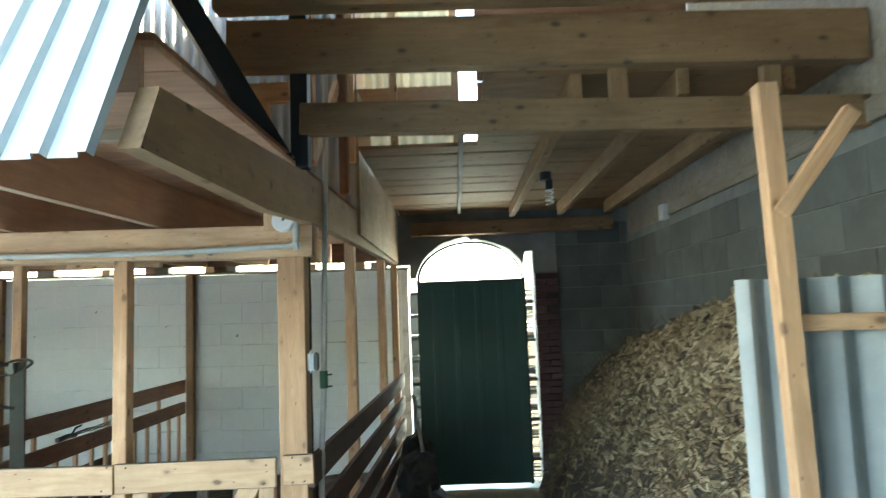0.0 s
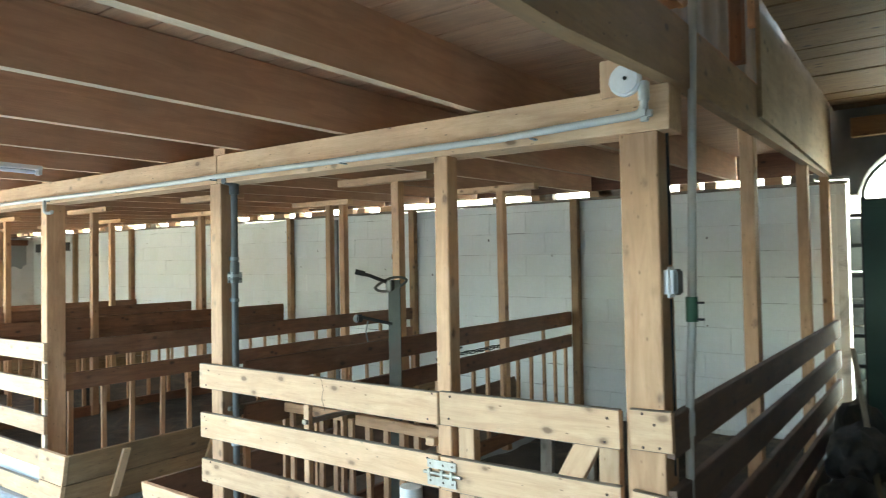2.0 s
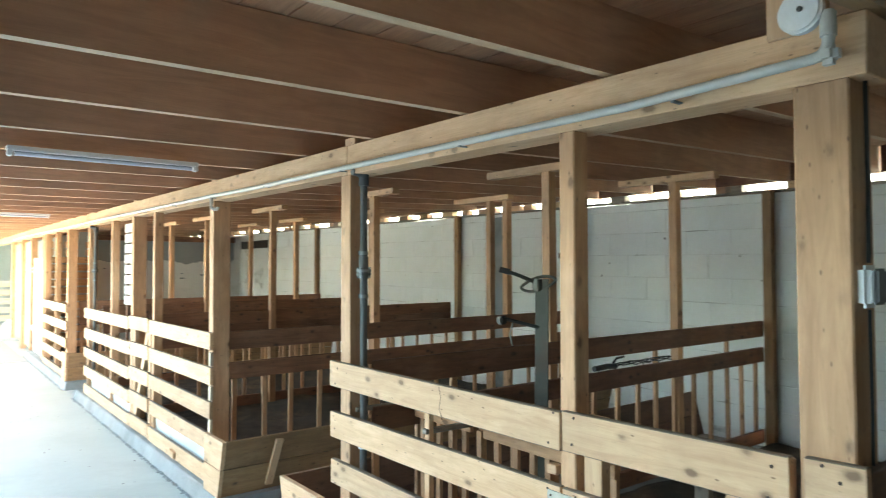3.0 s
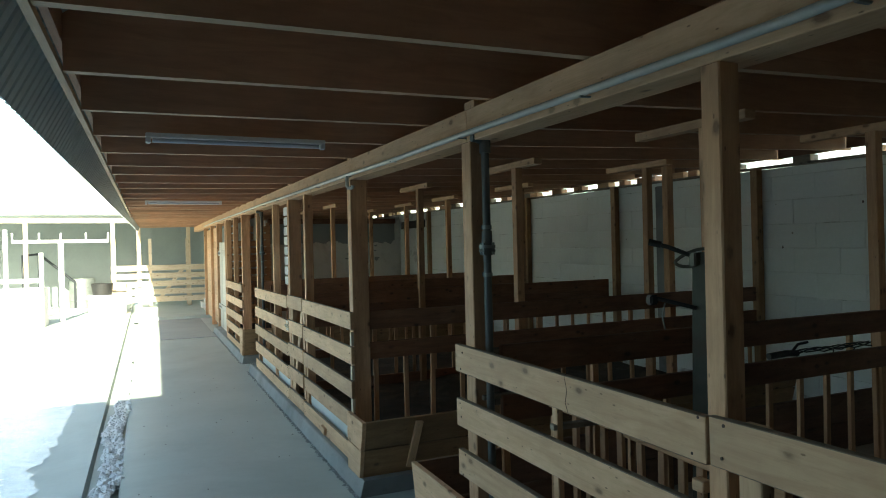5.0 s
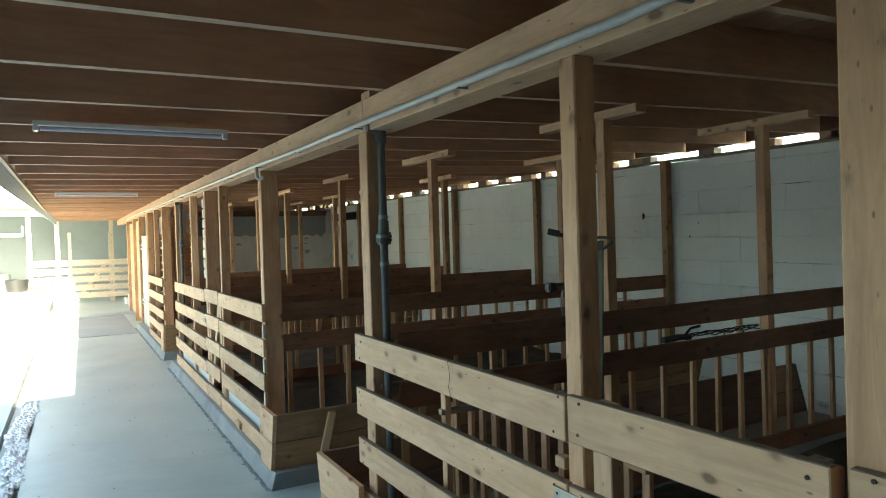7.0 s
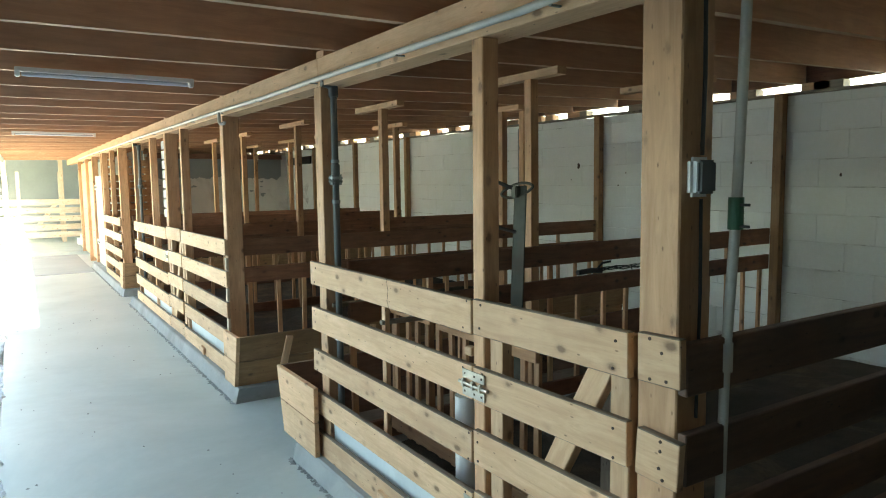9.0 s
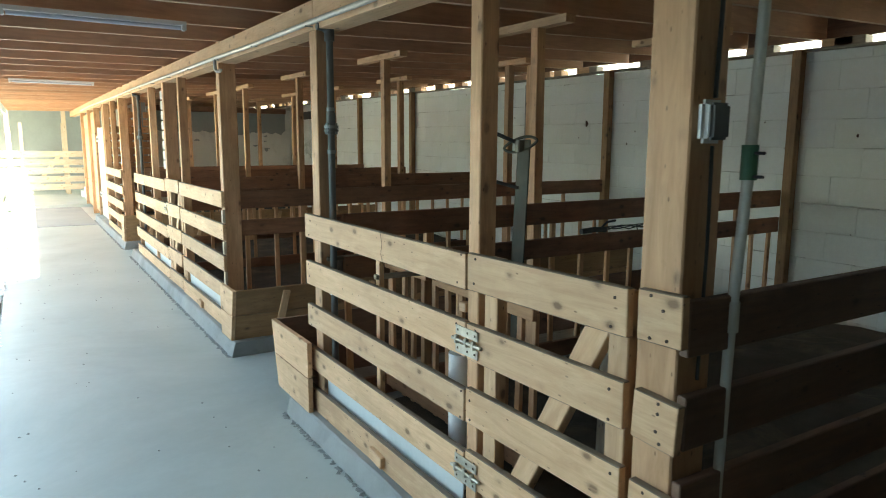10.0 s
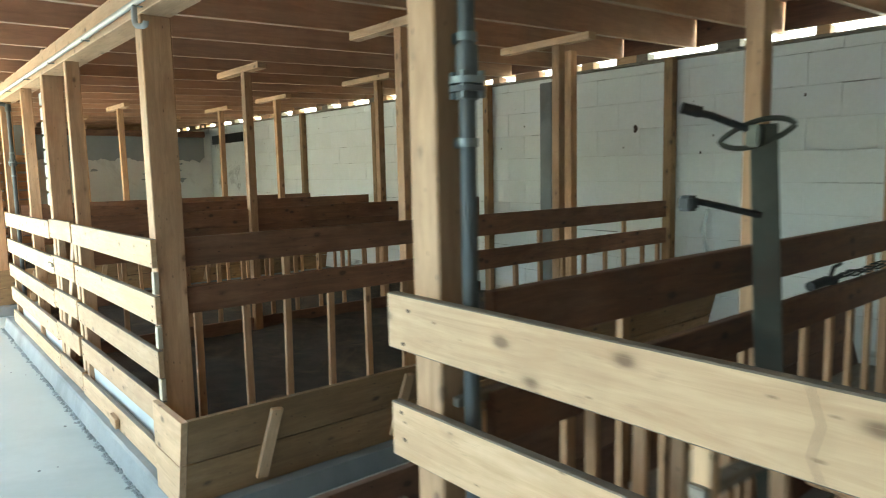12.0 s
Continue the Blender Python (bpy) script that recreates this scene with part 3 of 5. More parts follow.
# plinths under the pens
def plinth(x0, x1):
    bm = bmesh.new()
    n = int((x1 - x0) / 0.06)
    prof = [(2.742, -0.02), (2.752, 0.015), (2.770, 0.090), (2.780, 0.10), (YB, 0.10)]
    rows = []
    for i in range(n + 1):
        x = x0 + (x1 - x0) * i / n
        row = []
        for k, (y, z) in enumerate(prof):
            off = 0.006 * noise.noise(Vector((x * 9, k * 3.0, 1))) + 0.004 * noise.noise(Vector((x * 31, k * 5.0, 4))) if 0 < k < 4 else 0.0
            row.append(bm.verts.new((x, y + off, z + (off if k == 1 else 0.0))))
        rows.append(row)
    for a, b in zip(rows, rows[1:]):
        for k in range(len(prof) - 1):
            bm.faces.new((a[k], b[k], b[k + 1], a[k + 1]))
    for row in (rows[0], rows[-1]):
        bm.faces.new(row + [bm.verts.new((row[-1].co.x, YB, -0.02))])
    bmesh.ops.recalc_face_normals(bm, faces=bm.faces)
    ob = part("plinth", bm, PLINTH, None)
    return tagged(ob, "low grey concrete plinth under a timber pen", "plinth", "plinths", "structure")


plinth(-3.05, -0.60)
plinth(-8.95, -4.15)
plinth(-13.74, -9.58)


def litter(x0, x1, y0, y1, z, seed):
    bm = bmesh.new()
    nx, ny = int((x1 - x0) / 0.12) + 2, int((y1 - y0) / 0.12) + 2
    bmesh.ops.create_grid(bm, x_segments=nx, y_segments=ny, size=0.5, matrix=Matrix.Translation(((x0 + x1) / 2, (y0 + y1) / 2, z)) @ Matrix.Diagonal((x1 - x0, y1 - y0, 1, 1)))
    for v in bm.verts:
        v.co.z += 0.05 * noise.noise(Vector((v.co.x * 1.7, v.co.y * 1.7, seed))) + 0.02 * noise.noise(Vector((v.co.x * 7, v.co.y * 7, seed)))
    return tagged(part("litter", bm, LITTER, None, "", None, True), "dark trodden straw litter on a pen floor", "litter", "", "stuff")


litter(-2.60, -0.70, 2.90, 6.55, 0.16, 1)
litter(-8.85, -4.55, 2.90, 6.55, 0.16, 2)
litter(-13.7, -10.1, 2.90, 6.55, 0.16, 3)

def passage_dirt():
    bm = bmesh.new()
    nx, ny = 24, 44
    grid = [[bm.verts.new((-0.60 + 2.2 * i / nx, 2.3 + 4.12 * j / ny + (0.2 * noise.noise(Vector((i * 0.5, 0, 3))) if j == 0 else 0), 0.006 + 0.018 * (0.5 + 0.5 * noise.noise(Vector((i * 0.4, j * 0.4, 8)))) * min(1, j / 4))) for j in range(ny + 1)] for i in range(nx + 1)]
    for i in range(nx):
        for j in range(ny):
            bm.faces.new((grid[i][j], grid[i + 1][j], grid[i + 1][j + 1], grid[i][j + 1]))
    structure("passage_floor", bm, LITTER, "dark trodden dirt and chips on the passage floor", "floor", True)


passage_dirt()

# ---- gate at the passage's end ----
gate = thing("metal_gate", (0.04, 6.52, 0.03), "closed dark green sheet metal gate under an open arch", "gate")
bm = corrugated(1.02, 1.90, 0.204, 0.0008, True)
part("leaf", bm, GREEN, gate, "", pose(-0.41, 6.50, 0.04, 90, 0, 0))
for x in (-0.405, 0.605):
    timber("stile", (x, 6.52, 0.03), (x, 6.52, 1.97), 0.035, 0.035, DARKSTEEL, gate)
for z in (0.06, 1.94):
    timber("rail", (-0.39, 6.53, z), (0.59, 6.53, z), 0.03, 0.03, DARKSTEEL, gate)
for i in range(9):
    timber("hinge_bar", (-0.49, 6.52, 0.12 + i * 0.215), (-0.40, 6.52, 0.12 + i * 0.215), 0.02, 0.028, DARKSTEEL, gate)
for i in range(5):
    timber("lock_bar", (0.61, 6.52, 0.25 + i * 0.37), (0.72, 6.52, 0.25 + i * 0.37), 0.02, RNG.uniform(0.01, 0.035), DARKSTEEL, gate)
rod("arch_hoop", [(0.095 + 0.50 * math.cos(a), 6.52, 1.96 + 0.36 * math.sin(a)) for a in [math.pi * i / 24 for i in range(25)]], 0.012, DARKSTEEL, gate, "thin dark steel hoop")

# what stands outside beside the gate, seen through the slits
boards = thing("board_stack", (0.8, 6.95, 0), "tall stack of weathered grey boards outside the gate", "boards")
z = 0.02
while z < 1.86:
    h = RNG.choice((0.018, 0.025, 0.025, 0.04, 0.06))
    timber("board", (0.61 + RNG.uniform(-0.01, 0.03), 6.95 + RNG.uniform(-0.02, 0.02), z + h / 2), (1.4, 6.95, z + h / 2), 0.22, h, RNG.choice((GREYWOOD, GREYBLOCK, GREYBLOCK)), boards)
    z += h + RNG.choice((0.002, 0.004, 0.015))
stack = thing("block_stack", (-0.75, 6.95, 0), "stack of grey concrete blocks outside the gate", "blocks")
for i in range(9):
    attach(new("block", block_mesh(0.40, 0.2, 0.196, 0.006, GREYBLOCK)), stack, pose(-0.632 + RNG.uniform(-0.01, 0.01), 6.95, 0.1 + i * 0.205))

pier = thing("brick_pier", (0.80, 6.39, 0), "dull red brick pier beside the gate", "pier", kind="structure")
for i in range(32):
    z = 0.035 + i * 0.062
    for j in range(1 if i % 2 else 2):
        if i % 2:
            attach(new("brick", block_mesh(0.21, 0.09, 0.054, 0.004, BRICK)), pier, pose(0.805, 6.385, z))
        else:
            attach(new("brick", block_mesh(0.102, 0.09, 0.054, 0.004, BRICK)), pier, pose(0.751 + 0.108 * j, 6.385, z))

# ---- timber posts and the long beam ----
LONG = thing("long_beam", (-7, 2.86, 2.0), "long pine beam on the front posts, with knots and joints", "beam", kind="structure")
runs = [((-0.622, 1.964), (-2.75, 1.99)), ((-2.75, 1.99), (-6.1, 2.035)), ((-6.1, 2.035), (-10.2, 2.088)), ((-10.2, 2.088), (-14.2, 2.125)), ((-14.2, 2.125), (-20.0, 2.16))]
for (xa, za), (xb, zb) in runs:
    timber("beam", (xa, 2.89, za + 0.014), (xb + 0.003, 2.89, zb + 0.014), 0.12, 0.134, PINE, LONG)


def beam_z(x):
    for (xa, za), (xb, zb) in runs:
        if xb <= x <= xa:
            return za + (zb - za) * (x - xa) / (xb - xa)
    return 2.0


for x in (-0.78, -2.75, -4.55, -6.62, -8.62):
    z = beam_z(x) + 0.06
    timber("packing", (x, 2.88, z), (x, 2.88, 2.14 if x > -1 else under(2.88, x) + 0.03), 0.09, 0.12 if x > -1 else 0.07, PINE, LONG)


def post(x, y, w, d, z0, z1, material=PINE_POST, label="upright sawn pine post on a concrete plinth", name="timber_post"):
    ob = timber(name, (x, y, z0), (x, y, z1), w, d, material, None, "", 0.004, 0.25, up=(0, 1, 0))
    return tagged(ob, label, "post", "pen posts")


# bar_pose sets local y across: width on x, depth on y
FRONT = [(-0.715, 0.115, 0.115), (-1.437, 0.06, 0.065), (-2.765, 0.085, 0.085), (-4.545, 0.08, 0.115), (-5.93, 0.055, 0.07), (-6.63, 0.08, 0.115),
         (-7.45, 0.055, 0.07), (-8.63, 0.07, 0.085), (-10.02, 0.08, 0.115), (-10.95, 0.055, 0.07), (-12.0, 0.07, 0.085)]
for x, w, d in FRONT:
    post(x, 2.832 + d / 2, w, d, 0.095, beam_z(x) - 0.052)


def tee_post(x, y, cap=0.76, w=0.06, d=0.06, base=0.095):
    root = thing("prop_post", (x, y, base), "slim pine prop with a short cap board under the joists", "post", "props")
    z = under(y, x)
    timber("post", (x, y, base), (x, y, z - 0.048), w, d, PINE_POST, root, "", 0.003, 0.5, up=(0, 1, 0))
    off = -0.11 + RNG.uniform(-0.06, 0.06)
    timber("cap", (x - cap / 2 + off, y, z - 0.022), (x + cap / 2 + off, y, z - 0.030), 0.07, 0.045, PINE, root)
    return root


for xa, xb, xw in ((-2.75, -2.73, -2.64), (-4.635, -4.635, -4.53), (-6.60, -6.67, -6.49), (-8.58, -8.63, -8.42), (-10.10, -10.25, -10.22), (-12.0, -12.1, -12.05)):
    tee_post(xa, 4.17)
    tee_post(xb, 5.41)
    post(xw, YB - 0.04, 0.07, 0.07, 0.095, under(YB, xw) - 0.07, AGED, "weathered pine post against the whitewashed wall", "wall_post")
for x, y in ((-0.675, 4.11), (-0.648, 5.50), (-0.628, 6.40)):
    post(x, y, 0.06, 0.08, 0.095, 2.125, PINE_POST, "pine post of the passage fence")
post(-4.98, 5.95, 0.07, 0.07, 0.095, under(6, -4.98) - 0.001, PINE_POST, "slim pine prop under the joists")

pillar = part("wall_pillar", box_bm(-5.835, YB - 0.03, 0.095, -5.695, YB + 0.01, 2.10, 0.006), PLINTH, None)
tagged(pillar, "grey concrete pillar in the whitewashed wall", "pillar", "", "structure")
for x, z, r in ((-4.86, 1.645, 0.032), (-4.31, 1.44, 0.012), (-6.05, 1.74, 0.010), (-3.6, 1.78, 0.012), (-2.2, 1.5, 0.014), (-1.5, 1.72, 0.011)):
    bm = bmesh.new()
    bm.faces.new([bm.verts.new((x + r * 0.6 * math.cos(a) * (1 + 0.25 * math.sin(3 * a + x)), YB - 0.0005, z + r * math.sin(a))) for a in [k * 0.5236 for k in range(12)]])
    part("hole", bm, NAIL, wall_n, "dark broken hole in the whitewash")

# ---- fences ----
ROWS_Z = [1.03, 0.802, 0.585, 0.372, 0.16]


def nail(parent, x, y, z):
    key = "nail"
    if key not in MESHES:
        me = bpy.data.meshes.new("nail")
        bm = cylinder(0.0042, 0.0022, 8)
        bm.transform(pose(0, 0, 0, 90, 0, 0))
        bm.to_mesh(me)
        bm.free()
        me.materials.append(NAIL)
        MESHES[key] = me
    attach(new("nail", MESHES[key]), parent, pose(x, y, z))


def front_fence(spans, rows, label, nails=True, category="fence"):
    """Horizontal boards between x pairs in one panel."""
    x0, x1 = spans
    root = thing("pen_fence", ((x0 + x1) / 2, YF + 0.012, 0.12), label, category, "pen fronts")
    for i, z in enumerate(rows):
        h = 0.114 + RNG.uniform(-0.004, 0.006)
        a, b = x0 + RNG.uniform(0, 0.02), x1 - RNG.uniform(0, 0.003)
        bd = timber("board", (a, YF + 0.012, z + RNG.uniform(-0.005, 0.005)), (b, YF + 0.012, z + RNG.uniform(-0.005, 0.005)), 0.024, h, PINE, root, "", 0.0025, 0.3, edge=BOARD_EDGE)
        if nails:
            for x in (a + 0.055, b - 0.03):
                for dz in (-0.034, 0.034):
                    nail(bd, x + RNG.uniform(-0.022, 0.022), YF - 0.001, z + dz + RNG.uniform(-0.016, 0.016))
    return root


front_fence((-2.87, -1.452), ROWS_Z, "front of five knotty pine boards on a sheep pen")
front_fence((-0.768, -0.628), [1.044, 0.806, 0.585, 0.372, 0.16], "short pine board ends on the corner post")
front_fence((-8.72, -6.66), [z - 0.018 for z in ROWS_Z], "front of five knotty pine boards on a pen")
beside = front_fence((-5.98, -4.49), ROWS_Z, "front of five knotty pine boards beside the trough")
for za, zb in zip(ROWS_Z, ROWS_Z[1:4]):
    timber("spacer", (-4.512, YF + 0.014, (za + zb) / 2 - 0.045), (-4.512, YF + 0.014, (za + zb) / 2 + 0.045), 0.034, 0.02, PALE_PINE, beside, "short pale offcut between the boards", 0.002, up=(0, 1, 0))
front_fence((-12.0, -9.97), [z - 0.03 for z in ROWS_Z], "front of pine boards on the last pen", False)


def pen_gate(x0, x1, bolts):
    root = thing("pen_gate", ((x0 + x1) / 2, YF + 0.012, 0.17), "closed pine pen gate with diagonal brace and bolts", "gate", "pen gates")
    for z in ROWS_Z:
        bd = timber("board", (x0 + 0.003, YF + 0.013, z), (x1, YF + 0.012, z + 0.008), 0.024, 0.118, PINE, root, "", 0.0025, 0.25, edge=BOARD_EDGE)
        for x in (x0 + 0.05, x1 - 0.035):
            for dz in (-0.034, 0.034):
                nail(bd, x + RNG.uniform(-0.022, 0.022), YF - 0.0005, z + dz + RNG.uniform(-0.016, 0.016))
    timber("upright", (x1 - 0.045, YF + 0.045, 0.18), (x1 - 0.045, YF + 0.045, 1.08), 0.065, 0.04, PINE, root, up=(0, 1, 0))
    timber("upright", (x0 + 0.10, YF + 0.045, 0.18), (x0 + 0.10, YF + 0.045, 1.08), 0.065, 0.04, PINE, root, up=(0, 1, 0))
    timber("brace", (x0 + 0.14, YF + 0.043, 0.22), (x1 - 0.10, YF + 0.043, 1.0), 0.035, 0.075, PINE, root)
    for z in bolts:
        b = part("bolt", box_bm(x0 - 0.05, YF - 0.005, z + 0.014, x0 + 0.075, YF - 0.001, z + 0.045, 0.001), BOLT_ZINC, root, "zinc plated sliding bolt")
        part("plate", box_bm(x0 - 0.05, YF - 0.005, z - 0.045, x0 + 0.075, YF - 0.001, z - 0.014, 0.001), BOLT_ZINC, b)
        rod("rod", [(x0 - 0.06, YF - 0.010, z), (x0 + 0.10, YF - 0.010, z)], 0.006, BOLT_ZINC, b)
        for x in (x0 - 0.035, x0 + 0.02, x0 + 0.06):
            part("keeper", box_bm(x - 0.007, YF - 0.017, z - 0.014, x + 0.007, YF - 0.004, z + 0.014, 0.002), BOLT_ZINC, b)
            for dz in (-0.03, 0.03):
                part("screw", box_bm(x - 0.003, YF - 0.007, z + dz - 0.003, x + 0.003, YF - 0.004, z + dz + 0.003), NAIL, b)
    return root


pen_gate(-1.45, -0.785, (0.80, 0.36))
pen_gate(-6.65, -6.0, (0.80,))


def feed_barrier(x, side, y0=2.98, y1=6.53, label="brown stained feed barrier of rails and slats", close=False):
    """Rails along y with slats for the sheep's heads; side: the trough's side."""
    root = thing("feed_barrier", (x, (y0 + y1) / 2, 0.12), label, "fence", "feed barriers")
    timber("rail", (x, y0, 1.028), (x, y1, 1.035), 0.028, 0.122, BROWN, root, "", 0.003, 0.1)
    timber("rail", (x, y0, 0.822), (x, y1, 0.832), 0.028, 0.112, BROWN, root, "", 0.003, 0.1)
    if close:
        timber("rail", (x, y0, 0.925), (x, y1, 0.93), 0.026, 0.082, BROWN, root, "", 0.003, 0.1)
    timber("rail", (x, y0, 0.20), (x, y1, 0.20), 0.028, 0.10, BROWN, root)
    n = 17
    for i in range(n):
        yy = y0 + 0.045 + (y1 - y0 - 0.10) * i / (n - 1) + RNG.uniform(-0.015, 0.015)
        top = 1.0 if i % 4 == 2 else 0.83
        timber("slat", (x - 0.027, yy, 0.14), (x - 0.027, yy + RNG.uniform(-0.012, 0.012), top), 0.032, 0.022, PINE_POST, root, "", 0.002, 0.4, up=(1, 0, 0))
    return root


def trough(x, side, y0=2.765, y1=6.52, board=PINE_POST, reach=0.40, battens=(3.11, 3.76, 4.9)):
    """A long timber trough outside a barrier, leaning out over the alley."""
    root = thing("feed_trough", (x, (y0 + y1) / 2, 0.125), "long pine feed trough with outward leaning side", "trough", "troughs")
    bot, top = x + side * (reach - 0.09), x + side * reach
    for z0, z1 in ((0.102, 0.275), (0.281, 0.458)):
        f0, f1 = (z0 - 0.102) / 0.356, (z1 - 0.102) / 0.356
        bm = bmesh.new()
        xa, xb = bot + (top - bot) * f0, bot + (top - bot) * f1
        sec = [(xa, z0), (xb, z1), (xb - side * 0.024, z1), (xa - side * 0.024, z0)]
        a = [bm.verts.new((px, y0 + 0.026, pz)) for px, pz in sec]
        b = [bm.verts.new((px, y1, pz)) for px, pz in sec]
        bm.faces.new(a)
        bm.faces.new(b[::-1])
        for i in range(4):
            bm.faces.new((a[i], b[i], b[(i + 1) % 4], a[(i + 1) % 4]))
        bmesh.ops.recalc_face_normals(bm, faces=bm.faces)
        bm.transform(pose(0, 0, 0, 0, 0, -90))
        # darker timber than the end boards: shade on this side put into colour
        part("side_board", bm, board, root, "", pose(0, 0, 0, 0, 0, 90))
        bm = bmesh.new()
        inner = x + side * 0.07
        sec = [(inner, z0), (inner, z1), (xb, z1), (xa, z0)]
        a = [bm.verts.new((px, y0, pz)) for px, pz in sec]
        b = [bm.verts.new((px, y0 + 0.024, pz)) for px, pz in sec]
        bm.faces.new(a)
        bm.faces.new(b[::-1])
        for i in range(4):
            bm.faces.new((a[i], b[i], b[(i + 1) % 4], a[(i + 1) % 4]))
        bmesh.ops.recalc_face_normals(bm, faces=bm.faces)
        part("end_board", bm, PINE, root)
    timber("bottom_board", (x + side * (reach - 0.24), y0 + 0.03, 0.113), (x + side * (reach - 0.24), y1, 0.113), 0.26, 0.02, GREYWOOD, root)
    for y in battens:
        timber("batten", (bot + side * 0.012, y - 0.02, 0.13), (top + side * 0.010, y + 0.02, 0.43), 0.05, 0.02, PINE, root, up=(1, 0, 0))
    return root


feed_barrier(-2.70, -1, 2.94)
trough(-2.69, -1, board=DARKBROWN, reach=0.62, battens=(3.5, 4.6, 5.7))
feed_barrier(-4.545, 1, 2.949)
trough(-4.53, 1, board=AGED, reach=0.41)
feed_barrier(-6.62, 1, label="brown stained barrier dividing two pens", close=True)
feed_barrier(-8.60, -1, close=True)
feed_barrier(-10.05, 1, close=True)
trough(-9.99, 1, board=AGED)


def passage_fence():
    root = thing("passage_fence", (-0.62, 4.6, 0.1), "brown board fence along the passage", "fence")
    for z in (1.015, 0.805, 0.60, 0.40, 0.2):
        # stained boards whose colour also carries the shade of the passage
        timber("board", (-0.643, 2.836, z + 0.012), (-0.572, 6.42, z + 0.02), 0.026, 0.125, DARKBROWN, root, "", 0.003, 0.1)
    return root


passage_fence()

# ---- pipes and fittings ----
def conduit():
    root = thing("conduit", (-7, 2.80, 2.0), "grey plastic conduit clipped along the pine beam", "pipe")
    pts = [(-0.682, 2.795, 2.05)] + bend((-0.682, 2.795, 2.05), (-0.682, 2.795, 1.955), (-1.2, 2.795, 1.95), 0.035)
    for x in (-1.2, -1.7, -2.2, -2.7, -3.6, -4.5, -6.0, -8.0, -10, -12, -14, -16):
        pts.append((x, 2.805 if x < -1 else 2.795, beam_z(x) - 0.025 + (0.006 if x < -3 else 0.0) * math.sin(x * 2.1)))
    rod("pipe", pts, 0.0125, PVC, root)
    x = -1.05
    while x > -14:
        part("clip", box_bm(x - 0.007, 2.79, beam_z(x) - 0.041, x + 0.007, 2.83, beam_z(x) - 0.036, 0.002), STEEL, root, "small metal clip")
        x -= 0.85
    part("elbow", box_bm(-0.704, 2.775, 1.934, -0.660, 2.815, 1.977, 0.012), PVC, root)
    return root


conduit()
fan = thing("junction_box", (-0.735, 2.79, 2.03), "round white plastic junction box beside the conduit", "junction box")
bm = cylinder(0.047, 0.028, 32)
bmesh.ops.bevel(bm, geom=[e for e in bm.edges if len(e.link_faces) == 2 and abs(e.calc_face_angle(0)) > 1], offset=0.006, segments=3, affect="EDGES")
part("lid", bm, WHITE, fan, "", pose(-0.732, 2.785, 2.058, 90, 0, 0), True)
part("knockout", cylinder(0.006, 0.003, 12), BLACK, fan, "small dark hole", pose(-0.728, 2.768, 2.061, 90, 0, 0))
part("collar", cylinder(0.016, 0.05, 16), PVC, fan, "", pose(-0.682, 2.795, 2.02))

meter = thing("switch_box", (-0.66, 2.89, 1.47), "white plastic switch box on the corner post", "switch box")
part("body", box_bm(-0.6575, 2.845, 1.425, -0.632, 2.915, 1.515, 0.010), WHITE, meter, "", None, True)
part("cover", box_bm(-0.633, 2.85, 1.432, -0.618, 2.91, 1.508, 0.006), PVC_DARK, meter, "darker grey front cover", None, True)
rod("cable", [(-0.652, 2.90, 1.52), (-0.652, 2.905, 1.70), (-0.652, 2.90, 1.90), (-0.652, 2.90, 2.02)], 0.005, BLACK, meter, "black cable up the post")
rod("cable", [(-0.652, 2.90, 1.42), (-0.652, 2.905, 1.2), (-0.652, 2.90, 0.9)], 0.004, BLACK, meter)

standpipe = thing("standpipe", (-0.64, 2.98, 0.0), "upright grey plastic water pipe beside the passage fence", "pipe")
rod("pipe", [(-0.640, 2.98, 0.0), (-0.638, 2.98, 0.6), (-0.632, 2.98, 1.04), (-0.616, 2.98, 1.36), (-0.602, 2.98, 1.9), (-0.588, 2.98, 2.4), (-0.575, 2.98, 3.2)], 0.0125, PVC, standpipe)
part("coupling", cylinder(0.0175, 0.075, 20), GREENPL, standpipe, "dark green plastic coupling", pose(-0.616, 2.98, 1.385))
for z in (1.335, 1.385):
    part("bolt", cylinder(0.0035, 0.03, 8), DARKSTEEL, standpipe, "", pose(-0.593, 2.975, z + 0.02, 0, 90, 0))
part("socket", cylinder(0.0165, 0.07, 20), PVC, standpipe, "", pose(-0.632, 2.98, 1.04))


def drain_pipe(x, y, top, label):
    """A wide plastic pipe down a post with flanged valve and clamps."""
    root = thing("drain_pipe", (x, y, 0.10), label, "pipe", "drain pipes")
    rod("pipe", [(x, y, 0.10), (x, y, top - 0.05)] + bend((x, y, top - 0.06), (x, y, top), (x + 0.0, y - 0.08, top), 0.05) + [(x, y - 0.06, top)], 0.0165, PVC_DARK, root)
    for z, r, h, m in ((1.515, 0.0215, 0.10, PVC_DARK), (1.50, 0.034, 0.013, STEEL), (1.484, 0.034, 0.010, PVC_DARK), (1.58, 0.020, 0.016, STEEL), (1.385, 0.020, 0.016, STEEL), (0.72, 0.023, 0.03, WHITE), (top - 0.03, 0.023, 0.06, PVC_DARK)):
        part("collar", cylinder(r, h, 24), m, root, "", pose(x, y, z), True)
    for z in (1.58, 1.385):
        part("clamp", box_bm(x - 0.05, y - 0.012, z - 0.01, x - 0.025, y + 0.012, z + 0.012, 0.003), STEEL, root)
    for a in range(4):
        part("bolt", cylinder(0.006, 0.05, 8), STEEL, root, "", pose(x + 0.028 * math.cos(a * 1.57 + 0.6), y + 0.028 * math.sin(a * 1.57 + 0.6), 1.492))
    return root


